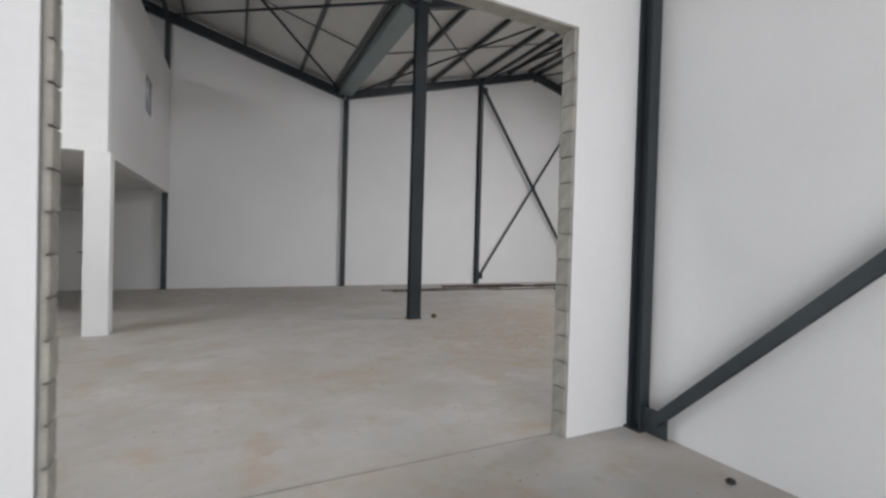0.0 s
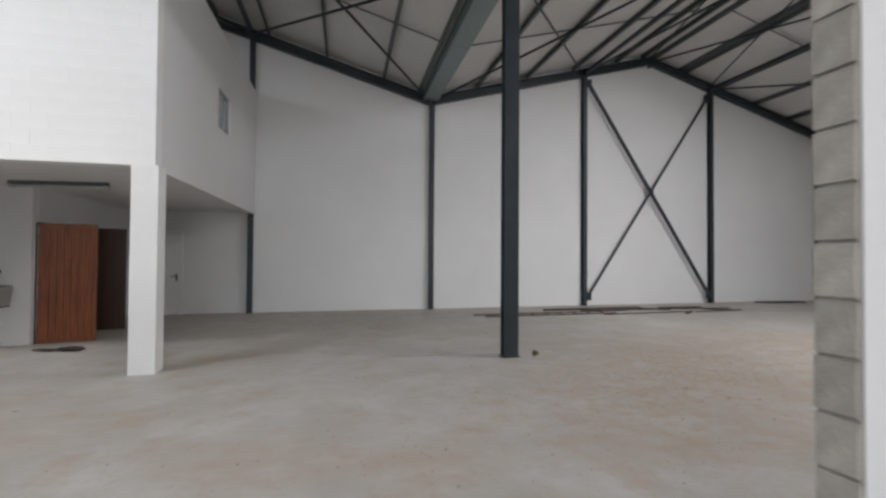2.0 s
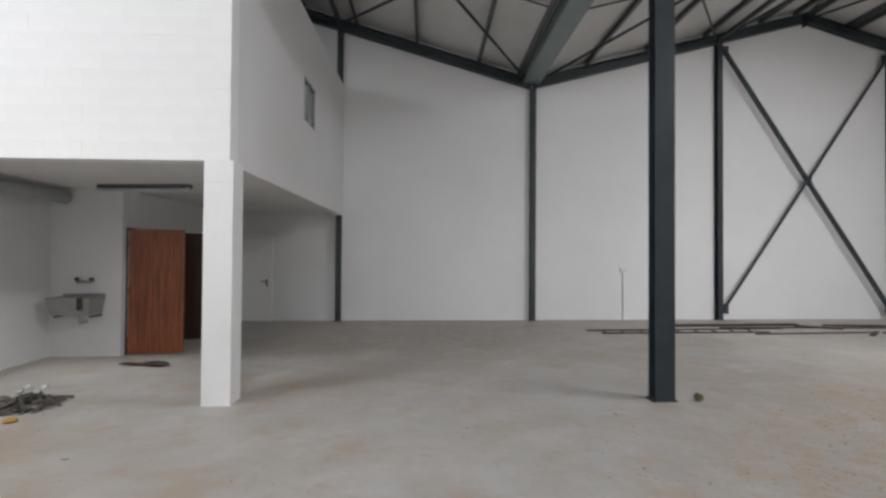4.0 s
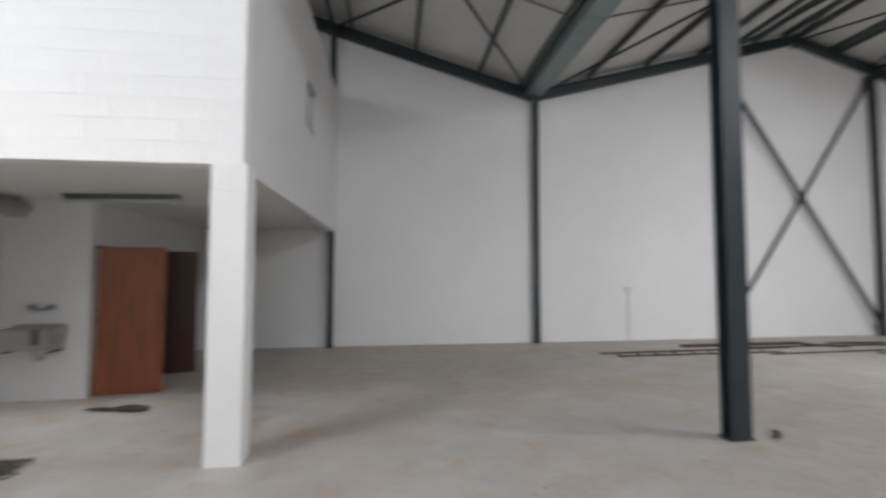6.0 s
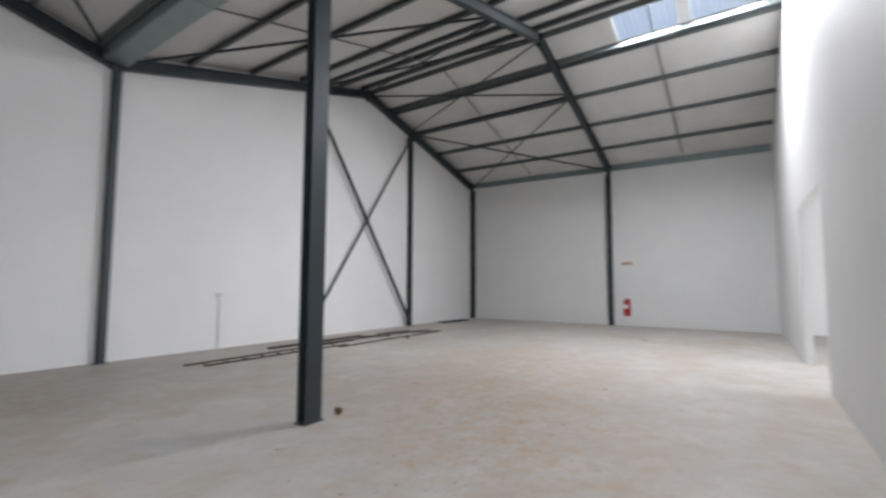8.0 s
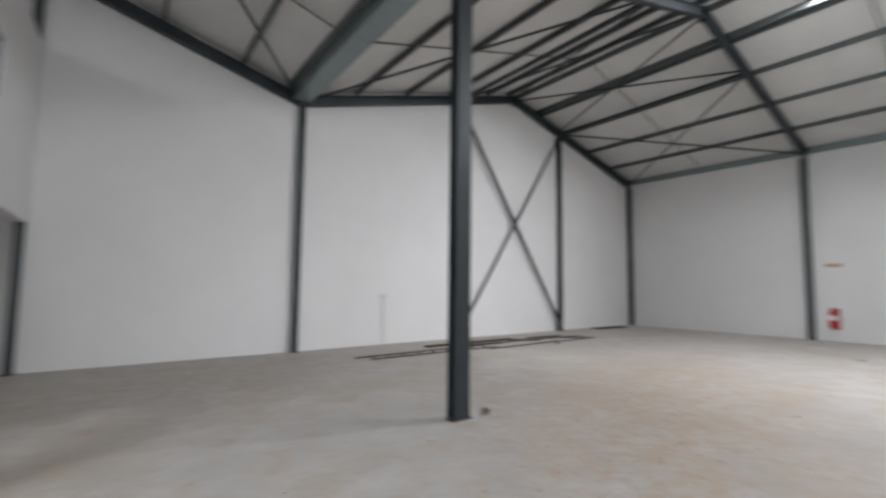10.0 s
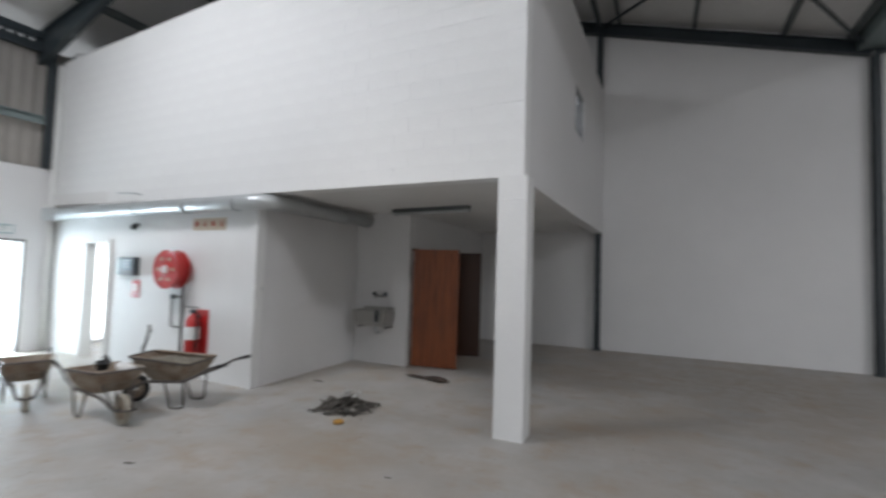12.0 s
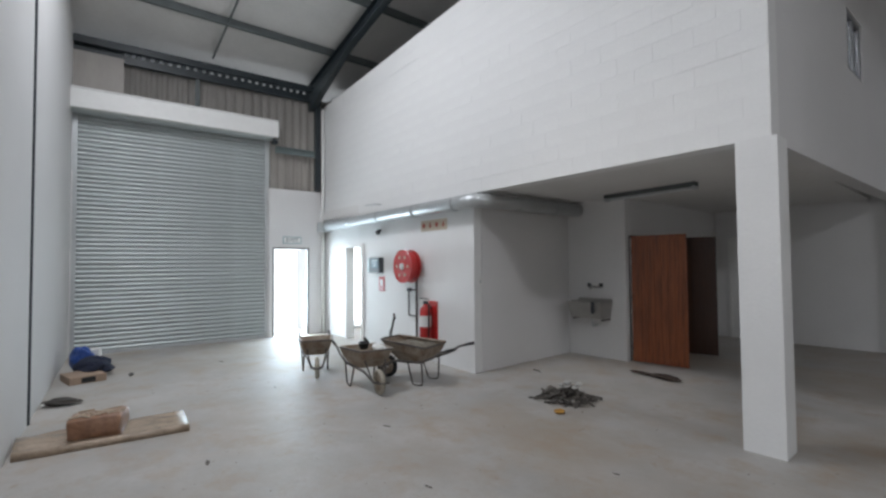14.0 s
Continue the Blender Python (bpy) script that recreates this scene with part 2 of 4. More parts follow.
def i_profile(h, w, tf=0.014, tw=0.01):
    x, y = w / 2, h / 2
    return [(-x, -y), (x, -y), (x, -y + tf), (tw / 2, -y + tf), (tw / 2, y - tf), (x, y - tf), (x, y), (-x, y), (-x, y - tf), (-tw / 2, y - tf), (-tw / 2, -y + tf), (-x, -y + tf)]


def c_profile(h, w, t=0.004, lip=0.02):
    y = h / 2
    return [(0, -y), (w, -y), (w, -y + lip), (w - t, -y + lip), (w - t, -y + t), (t, -y + t), (t, y - t), (w - t, y - t), (w - t, y - lip), (w, y - lip), (w, y), (0, y)]


def l_profile(a, t=0.01):
    return [(0, 0), (a, 0), (a, t), (t, t), (t, a), (0, a)]


def circle(r, k=12):
    return [(r * math.cos(2 * math.pi * i / k), r * math.sin(2 * math.pi * i / k)) for i in range(k)]


def add_tube(bm, pts, r, k=10):
    """A round tube through points, with mitred bends."""
    pts = [Vector(p) for p in pts]
    rings = []
    last = None
    for i, p in enumerate(pts):
        d = (pts[min(i + 1, len(pts) - 1)] - pts[max(i - 1, 0)]).normalized()
        ref = last if last is not None else (Vector((0, 0, 1)) if abs(d.z) < 0.9 else Vector((1, 0, 0)))
        side = d.cross(ref).normalized()
        u = side.cross(d).normalized()
        last = u
        rings.append([bm.verts.new(p + side * (r * math.cos(a)) + u * (r * math.sin(a))) for a in [2 * math.pi * j / k for j in range(k)]])
    for a, b in zip(rings, rings[1:]):
        for j in range(k):
            bm.faces.new((a[j], a[(j + 1) % k], b[(j + 1) % k], b[j]))
    bm.faces.new(rings[0])
    bm.faces.new(list(reversed(rings[-1])))


def tube(pts, r, k=10):
    bm = bmesh.new()
    add_tube(bm, pts, r, k)
    return bm


def bend(a, b, c, r, n=5):
    """Points of a rounded corner at b between a and c."""
    a, b, c = Vector(a), Vector(b), Vector(c)
    s, e = b + (a - b).normalized() * r, b + (c - b).normalized() * r
    return [s.lerp(b, t).lerp(b.lerp(e, t), t) for t in [i / n for i in range(n + 1)]]


def lathe(prof, axis_m=None, k=24):
    """Turns (radius, height) pairs round z."""
    bm = bmesh.new()
    rings = []
    for r, z in prof:
        rings.append([bm.verts.new((r * math.cos(2 * math.pi * i / k), r * math.sin(2 * math.pi * i / k), z)) for i in range(k)] if r > 1e-5 else [bm.verts.new((0, 0, z))])
    for a, b in zip(rings, rings[1:]):
        for i in range(k):
            j = (i + 1) % k
            f = [a[i % len(a)], a[j % len(a)], b[j % len(b)], b[i % len(b)]]
            f = list(dict.fromkeys(f))
            if len(f) > 2:
                bm.faces.new(f)
    if axis_m is not None:
        bmesh.ops.transform(bm, matrix=axis_m, verts=bm.verts)
    return bm


def wall_bm(length, thick, top, holes=(), z0=0.0, splits=()):
    """A wall along local x from 0 to length, its face at y = 0 and its body towards +y; top(u) is its height; holes are (u0, u1, z0, z1)."""
    bm = bmesh.new()
    us = sorted({0.0, length, *[h[0] for h in holes], *[h[1] for h in holes], *splits})
    us = [u for u in us if 0 <= u <= length]

    def cell(u0, u1, a0, a1, b0, b1):
        v = [bm.verts.new(c) for c in ((u0, 0, a0), (u1, 0, a1), (u1, 0, b1), (u0, 0, b0), (u0, thick, a0), (u1, thick, a1), (u1, thick, b1), (u0, thick, b0))]
        for f in ((0, 1, 2, 3), (7, 6, 5, 4), (0, 4, 5, 1), (3, 2, 6, 7), (0, 3, 7, 4), (1, 5, 6, 2)):
            bm.faces.new([v[i] for i in f])

    for u0, u1 in zip(us, us[1:]):
        mid = (u0 + u1) / 2
        hs = sorted([h for h in holes if h[0] < mid < h[1]], key=lambda h: h[2])
        z = z0
        for h in hs:
            if h[2] > z + 1e-4:
                cell(u0, u1, z, z, h[2], h[2])
            z = h[3]
        if top(mid) > z + 1e-3:
            cell(u0, u1, z, z, top(u0), top(u1))
    bmesh.ops.remove_doubles(bm, verts=bm.verts, dist=1e-5)
    bm.verts.index_update()
    seen = {}
    for f in list(bm.faces):
        key = tuple(sorted(v.index for v in f.verts))
        seen.setdefault(key, []).append(f)
    dead = [f for fs in seen.values() if len(fs) > 1 for f in fs]
    bmesh.ops.delete(bm, geom=dead, context='FACES_ONLY')
    return bm


def along(p, q):
    """Local x from p to q, local y to its left, z up."""
    p, q = Vector((p[0], p[1], 0)), Vector((q[0], q[1], 0))
    d = (q - p).normalized()
    return Matrix(((d.x, -d.y, 0, p.x), (d.y, d.x, 0, p.y), (0, 0, 1, 0), (0, 0, 0, 1))), (q - p).length


def wall(name, p, q, thick, top, holes=(), material=None, label="", z0=0.0, splits=()):
    m, length = along(p, q)
    ob = link(name, wall_bm(length, thick, top if callable(top) else (lambda u: top), holes, z0, splits), material or WALL)
    ob.matrix_world = m
    return tagged(ob, label or "plain white painted wall", "wall", kind="structure")


# ---- plan ----
Y_BACK, Y_FRAME, Y_PART = 14.58, 8.15, 2.885
X_EAST, X_VALLEY, X_RIDGE, X_RIDGE_W = 18.99, 4.08, 11.55, -1.93
SLOPE = 0.272


def roof_z(x):
    """Underside of the roof sheeting at the back wall."""
    if x >= X_RIDGE:
        return 6.35 + SLOPE * (2 * X_RIDGE - X_VALLEY - x)
    if x >= X_VALLEY:
        return 6.35 + SLOPE * (x - X_VALLEY)
    if x >= X_RIDGE_W:
        return 6.35 + SLOPE * (X_VALLEY - x)
    return 6.35 + SLOPE * (X_VALLEY - X_RIDGE_W) - 0.237 * (X_RIDGE_W - x)


def skew(x, y):
    """The building's length runs 2 degrees off square to its back wall."""
    k = 1.0 if x <= X_RIDGE else max(0.0, (X_EAST - x) / (X_EAST - X_RIDGE))
    return x - 0.035 * (Y_BACK - y) * k


# floor and ground
tagged(link("floor", box((4.2, 5.3, -0.1), (29.6, 18.8, 0.2)), FLOOR), "stained grey power-floated concrete floor slab", "floor", kind="structure")
g = bmesh.new()
bmesh.ops.create_grid(g, x_segments=1, y_segments=1, size=400)
bmesh.ops.translate(g, vec=(4, 5, -0.16), verts=g.verts)
tagged(link("ground", g, GROUND), "pale paved yard outside the building", "ground", kind="structure")

# outer walls
wall("wall_north", (X_EAST + 0.2, Y_BACK), (-10.6, Y_BACK), -0.22, lambda u: roof_z(X_EAST + 0.2 - u) - 0.02, splits=(X_EAST + 0.2 - X_RIDGE, X_EAST + 0.2 - X_VALLEY, X_EAST + 0.2 - X_RIDGE_W), label="tall white painted back wall under the gables")
wall("wall_east", (X_EAST, -4.0), (X_EAST, Y_BACK), -0.22, roof_z(X_EAST) - 0.02, label="white painted side wall with steel columns")
wall("wall_south", (-10.6, -4.0), (X_EAST + 0.2, -4.0), -0.22, lambda u: roof_z(u - 10.6) - 0.02, holes=((8.2, 13.0, 0, 4.2), (19.0, 24.2, 0, 4.2)), splits=(10.6 + X_VALLEY, 10.6 + X_RIDGE, 10.6 + X_RIDGE_W), label="white front wall with wide door openings")
wall("wall_west_front", (-10.55, 3.6), (-10.55, -4.0), -0.22, 5.8)
wall("wall_west_rear", (-10.12, Y_BACK), (-10.12, 8.75), -0.22, 5.8, holes=((4.9, 5.65, 0.05, 2.08),), label="white wall with a narrow bright doorway")

# partition between front rooms and hall
wall("wall_partition_east", (X_EAST, Y_PART), (2.93, Y_PART), 0.14, lambda u: roof_z(X_EAST - u) + 0.05, holes=((X_EAST - 12.0, X_EAST - 8.9, 0, 3.15),), splits=(X_EAST - X_RIDGE, X_EAST - X_VALLEY), label="white painted block partition")
wall("wall_partition_header", (2.93, Y_PART), (-0.24, Y_PART), 0.14, lambda u: roof_z(2.93 - u) + 0.05, z0=3.17, label="white painted lintel wall over the opening")
wall("wall_partition_west", (-0.24, Y_PART), (-10.45, Y_PART + 0.080 * 10.21), 0.14, lambda u: roof_z(-0.24 - u) + 0.05, splits=(-0.24 - X_RIDGE_W,), label="white painted block partition with a vertical joint")
wall("wall_valley", (3.68, Y_PART - 0.14), (3.68, -4.0), 0.2, 6.4, label="white painted wall beside a steel column")

# roof sheets, with the openings of the rooflights
# last two openings: added out of view for the west fill lamps
LIGHTS = [(11.75, 12.85, 4.95, 6.4), (11.75, 12.85, 3.25, 4.7), (-1.0, 1.4, 3.5, 4.6), (-7.0, -5.0, 3.75, 4.85)]


def roof_sheet(name, x0, x1):
    bm = bmesh.new()
    hs = [h for h in LIGHTS if x0 < h[0] < x1]
    xs = sorted({x0, x1, *[h[0] for h in hs], *[h[1] for h in hs]})
    for a, b in zip(xs, xs[1:]):
        cuts = sorted([h for h in hs if h[0] < (a + b) / 2 < h[1]], key=lambda h: h[2])
        y = -4.3
        spans = []
        for h in cuts:
            spans.append((y, h[2]))
            y = h[3]
        spans.append((y, Y_BACK + 0.25))
        for s, e in spans:
            za, zb = roof_z(a + 1e-6), roof_z(b - 1e-6)
            v = [bm.verts.new(c) for c in ((skew(px, py), py, pz) for px, py, pz in ((a, s, za), (b, s, zb), (b, e, zb), (a, e, za), (a, s, za + 0.09), (b, s, zb + 0.09), (b, e, zb + 0.09), (a, e, za + 0.09)))]
            for f in ((0, 1, 2, 3), (7, 6, 5, 4), (0, 4, 5, 1), (3, 2, 6, 7), (0, 3, 7, 4), (1, 5, 6, 2)):
                bm.faces.new([v[i] for i in f])
    return tagged(link(name, bm, ROOFIN), "white insulated underside of a pitched steel roof", "ceiling", kind="structure")


roof_sheet("ceiling_west_outer", -10.8, X_RIDGE_W)
roof_sheet("ceiling_west_inner", X_RIDGE_W, X_VALLEY - 0.02)
roof_sheet("ceiling_east_inner", X_VALLEY + 0.02, X_RIDGE)
roof_sheet("ceiling_east_outer", X_RIDGE, X_EAST + 0.3)
for a, b, s, e in LIGHTS:
    bm = bmesh.new()
    za, zb = roof_z(a) + 0.1, roof_z(b) + 0.1
    n = 24
    rows = []
    for i in range(n + 1):
        y = s - 0.03 + (e - s + 0.06) * i / n
        k = 0.018 * math.cos(i * math.pi)
        rows.append([bm.verts.new((skew(x, y), y, z + d + k)) for x, z, d in ((a - 0.05, za, 0), (b + 0.05, zb, 0), (b + 0.05, zb, 0.006), (a - 0.05, za, 0.006))])
    for p, q in zip(rows, rows[1:]):
        for j in range(4):
            bm.faces.new((p[j], p[(j + 1) % 4], q[(j + 1) % 4], q[j]))
    ob = link("rooflight", bm, FROST)
    ob.visible_shadow = False
    tagged(ob, "translucent corrugated rooflight sheet in the roof; the western two are added for light", "rooflight", "rooflights", "structure")

# ---- steel frame ----
RD = 0.25   # depth of the rafters
PD = 0.15   # depth of the purlins


def rafter(name, x0, x1, y, label, h=RD, haunch=0):
    z0, z1 = roof_z(x0 + (1e-4 if x1 > x0 else -1e-4)) - PD - h / 2, roof_z(x1 + (-1e-4 if x1 > x0 else 1e-4)) - PD - h / 2
    x0, x1 = skew(x0, y), skew(x1, y)
    t = thing("rafter", pose(x0, y, z0), label, "rafter", "rafters")
    d = Vector((x1 - x0, 0, z1 - z0))
    part("beam", sweep(i_profile(h, 0.15), (0, 0, 0), d), STEEL, t)
    if haunch:
        bm = bmesh.new()
        s = 1 if haunch > 0 else -1
        base = Vector((0, 0, -h / 2)) if s > 0 else d + Vector((0, 0, -h / 2))
        u = d.normalized() * s
        pts = [base, base + u * abs(haunch), base + Vector((0, 0, -0.42))]
        a = [bm.verts.new(p + Vector((0, -0.07, 0))) for p in pts]
        b = [bm.verts.new(p + Vector((0, 0.07, 0))) for p in pts]
        bm.faces.new(a)
        bm.faces.new(list(reversed(b)))
        for i in range(3):
            bm.faces.new((a[i], a[(i + 1) % 3], b[(i + 1) % 3], b[i]))
        part("haunch", bm, STEEL, t)
    return t


for y, lab in ((Y_BACK - 0.12, "dark steel rafter along the back wall"), (Y_FRAME, "dark steel rafter across the hall")):
    rafter("rafter", -10.1, X_RIDGE_W, y, lab, haunch=2.2 if y < 10 else 0)
    rafter("rafter", X_VALLEY, X_RIDGE_W, y, lab)
    rafter("rafter", X_VALLEY, X_RIDGE, y, lab)
    rafter("rafter", X_EAST - 0.12, X_RIDGE, y, lab)
    for xr in (X_RIDGE, X_RIDGE_W):
        t = thing("ridge_plate", pose(skew(xr, y), y, roof_z(xr) - PD - RD / 2 - 0.03), "bolted dark steel ridge connection plate", "steel plate", "ridge plates")
        part("plate", box((0, 0, -0.02), (0.03, 0.16, 0.36), bevel=0.003), STEEL, t)
        for dz in (-0.12, 0.1):
            for dy in (-0.05, 0.05):
                part("bolt", lathe(((0, 0.012), (0.014, 0.012), (0.014, -0.012), (0, -0.012)), pose(0.022, dy, dz, 0, 90, 0), 6), STEEL, t)


def column(x, y, z1, label, w=0.16, d=0.16, turn=0, group="wall columns", z0=0.0):
    t = thing("steel_column", pose(x, y, z0, 0, 0, turn), label, "column", group)
    part("shaft", sweep(i_profile(d, w), (0, 0, 0), (0, 0, z1 - z0), (0, 1, 0)), STEEL, t)
    if z0 == 0:
        part("base_plate", box((0, 0, 0.008), (w + 0.05, d + 0.03, 0.016), bevel=0.002), STEEL, t)
    return t


def under(x):
    return roof_z(x) - PD - RD + 0.01


for x in (-0.79, 4.12, 9.13, 14.04):
    column(x, Y_BACK - 0.09, under(x), "slim dark steel column against the back wall", 0.13, 0.16)
column(X_EAST - 0.08, Y_BACK - 0.10, under(X_EAST - 0.1), "dark steel column in the corner of the hall")
column(X_EAST - 0.09, Y_FRAME + 0.08, under(X_EAST - 0.1), "dark steel column against the side wall", 0.17, 0.17, 90)
column(3.92, Y_FRAME - 0.025, 6.08, "free-standing dark steel column under the roof valley", 0.235, 0.15, 0, "main columns")
column(-9.98, 8.62, 5.6, "dark steel column in the corner beside the exit", 0.16, 0.16, 0, "main columns", 3.0)
column(3.622, 2.665, 6.1, "dark steel column at the end of the partition", 0.10, 0.13, 0, "main columns")

# braces
def brace(p, q, label, a=0.09, group="wall braces"):
    t = thing("steel_brace", Matrix.Translation(p), label, "brace", group)
    d = Vector(q) - Vector(p)
    part("angle_bar", sweep([(p - a / 2, r - a / 2) for p, r in l_profile(a, 0.01)], (0, 0, 0), d, (0, 1, 0)), STEEL, t)
    u = d.normalized()
    for e in (u * 0.12, d - u * 0.12):
        part("gusset", box(e, (0.24, 0.012, 0.26)), STEEL, t)
    return t


yb = Y_BACK - 0.19
brace((9.15, yb, 7.2), (13.92, yb, 0.2), "dark steel diagonal wall brace, crossing another", 0.085)
brace((13.92, yb + 0.05, 7.15), (9.17, yb + 0.05, 0.2), "slim dark steel diagonal wall brace, crossing another", 0.055)
xm = thing("brace_joint_plate", pose(11.53, yb - 0.02, 3.72), "small bolted plate where two braces cross", "steel plate")
part("plate", box((0, 0, 0), (0.2, 0.02, 0.22), bevel=0.003), STEEL, xm)
t = thing("steel_brace", Matrix.Translation((3.605, 2.5, 0.112)), "dark steel diagonal brace beside a column foot", "brace", "wall braces")
part("angle_bar", sweep(i_profile(0.075, 0.08, 0.01, 0.01), (0, 0, 0), (0, -5.2, 5.2), (1, 0, 0)), STEEL, t)
part("gusset", box((0.0, 0.0, 0.0), (0.014, 0.24, 0.2)), STEEL, t)


def rod(x0, y0, x1, y1, r=0.026):
    p, q = Vector((skew(x0, y0), y0, under(x0) + 0.12)), Vector((skew(x1, y1), y1, under(x1) + 0.12))
    t = thing("roof_brace", Matrix.Translation(p), "dark steel tie rod bracing the roof bay", "brace", "roof braces")
    part("rod", tube([(0, 0, 0), q - p], r, 8), STEEL, t)


bays = [-5.9, -0.9, 4.1, 9.13, 11.55, 14.04, 18.9]
for a, b in zip(bays, bays[1:]):
    rod(a + 0.1, Y_BACK - 0.15, b - 0.1, Y_FRAME + 0.05, 0.032)
    rod(b - 0.1, Y_BACK - 0.15, a + 0.1, Y_FRAME + 0.05, 0.024 if b > 5 else 0.032)

# square struts that carry the wall columns' tops across the bay
for x in (-0.79, 9.13, 14.04):
    p = Vector((skew(x, Y_FRAME), Y_FRAME + 0.08, under(x) + 0.10))
    q = Vector((skew(x, Y_BACK), Y_BACK - 0.2, under(x) + 0.10))
    t = thing("roof_strut", Matrix.Translation(p), "dark square steel strut between two rafters", "strut", "roof struts")
    part("hollow_bar", sweep([(-0.045, -0.045), (0.045, -0.045), (0.045, 0.045), (-0.045, 0.045)], (0, 0, 0), q - p), STEEL, t)
    for e in (Vector((0, 0.006, 0)), q - p - Vector((0, 0.006, 0))):
        part("end_plate", box(e, (0.16, 0.012, 0.18), bevel=0.002), STEEL, t)

# purlins
def purlin(x, y0, y1, flip=1, material=PURLIN, h=PD, w=0.065):
    t = thing("purlin", pose(skew(x, y0), y0, roof_z(x) - h / 2 - 0.004), "grey cold-rolled steel purlin under the roof sheeting", "purlin", "purlins")
    part("channel", sweep([(p * flip, q) for p, q in c_profile(h, w)], (0, 0, 0), (skew(x, y1) - skew(x, y0), y1 - y0, 0)), material, t)


xs = [-8.70, -7.10, -5.57, -3.97, -2.3, -1.7, -0.4, 1.10, 2.68, 3.72, 5.55, 7.15, 8.75, 10.3, 11.3, 11.72, 12.78, 12.98, 14.4, 15.95, 17.5]
for x in xs:
    purlin(x, -3.9, Y_BACK - 0.02, -1 if (x < X_RIDGE_W or X_VALLEY < x < X_RIDGE) else 1)
# sag bars between the purlins, midway along each bay
for a, b in ((-9.9, -2.3), (-1.7, 3.8), (4.4, 11.3), (11.8, 18.6)):
    for y in (6.0 if a < -5 else 5.55, 11.43):
        za, zb = roof_z(a) - 0.10, roof_z(b) - 0.10
        xa, xb = skew(a, y), skew(b, y)
        t = thing("sag_bar", pose(xa, y, za), "thin grey sag bar tying the purlins together", "sag bar", "sag bars")
        part("bar", sweep(l_profile(0.04, 0.006), (0, 0, 0), (xb - xa, 0, zb - za)), PURLIN, t)

# valley and eaves gutters
t = thing("valley_gutter", pose(skew(X_VALLEY - 0.01, -3.9), -3.9, 6.08), "wide galvanised box gutter along the roof valley", "gutter")
w = 0.215
part("trough", sweep([(-w, 0.3), (-w, 0), (w, 0), (w, 0.3), (w - 0.012, 0.3), (w - 0.012, 0.012), (-w + 0.012, 0.012), (-w + 0.012, 0.3)], (0, 0, 0), (skew(0, Y_BACK) - skew(0, -3.9), Y_BACK + 3.85, 0)), GUTTER, t)
for y in (0.15, 3.0, 6.0, 9.0, 11.9, 14.9, 18.2):
    part("joint_strap", box((0.035 * y, y, -0.004), (0.446, 0.06, 0.006), bevel=0.001), GUTTER, t)
t = thing("eaves_beam", pose(X_EAST - 0.1, -3.9, 6.24), "grey steel eaves beam along the top of the side wall", "eaves beam")
part("channel", sweep(c_profile(0.22, 0.08, 0.006, 0.03), (0, 0, 0), (0, Y_BACK + 3.85, 0)), GUTTER, t)

# ---- mezzanine block ----
MZ = 0.033   # the front of the mezzanine leans this much off square


def mez_y(x):
    return 8.13 + MZ * (-0.9 - x)


def mez_top(u):
    return 5.87 - 0.046 * u


SOFF = 2.66
wall("wall_mezzanine_front", (-0.95, mez_y(-0.95) + 0.006), (-10.3, mez_y(-10.3) + 0.006), -0.2, mez_top, z0=SOFF, material=BLOCKW, label="white painted blockwork front of a mezzanine")
wall("wall_mezzanine_east", (-0.70, Y_BACK - 0.02), (-0.95, mez_y(-0.95) + 0.21), -0.2, 5.9, z0=SOFF - 0.03, holes=((2.75, 3.57, 3.98, 4.76),), label="white plastered side of a mezzanine with a small window")
s = box((-5.6, 11.45, SOFF + 0.12), (9.0, 6.15, 0.2))
tagged(link("ceiling_soffit", s, SOFFIT), "off-white soffit under the mezzanine floor", "ceiling", kind="structure")
pil = bmesh.new()
for z0, z1 in ((0.0, 2.4225), (2.424, SOFF + 0.01)):
    add_box(pil, (-1.065, mez_y(-1.0) + 0.145, (z0 + z1) / 2), (0.31, 0.29, z1 - z0), bevel=0.003)
add_box(pil, (-1.065, mez_y(-1.0) + 0.145, 1.32), (0.29, 0.27, 2.6))
tagged(link("mezzanine_pillar", pil, BLOCKW), "square white painted pillar carrying the mezzanine corner", "pillar")

m, L = along((-0.9, mez_y(-0.9)), (-10.1, mez_y(-10.1)))
BOX_E = -4.69
by = mez_y(BOX_E)
wall("wall_store_front", (BOX_E, by + 0.03), (-10.1, mez_y(-10.1) + 0.03), -0.15, SOFF + 0.03, holes=((3.42, 4.22, 0, 2.04),), material=BLOCKW, label="white painted block wall carrying fire equipment")
wall("wall_store_east", (BOX_E, 10.66), (BOX_E, by + 0.19), -0.15, SOFF + 0.03, label="white painted side wall of the store room")
wall("wall_sink", (-3.6, 10.66), (BOX_E - 0.16, 10.66), -0.15, SOFF + 0.03, label="white painted wall behind the sink")
wall("wall_cloakroom", (-3.6, Y_BACK - 0.02), (-3.6, 10.82), -0.15, SOFF + 0.03, holes=((1.83, 2.62, 0, 2.07), (3.02, 3.81, 0, 2.07)), label="white wall with two doorways")
wall("wall_cloak_inner", (-4.0, 12.2), (-5.8, 12.2), -0.1, SOFF)

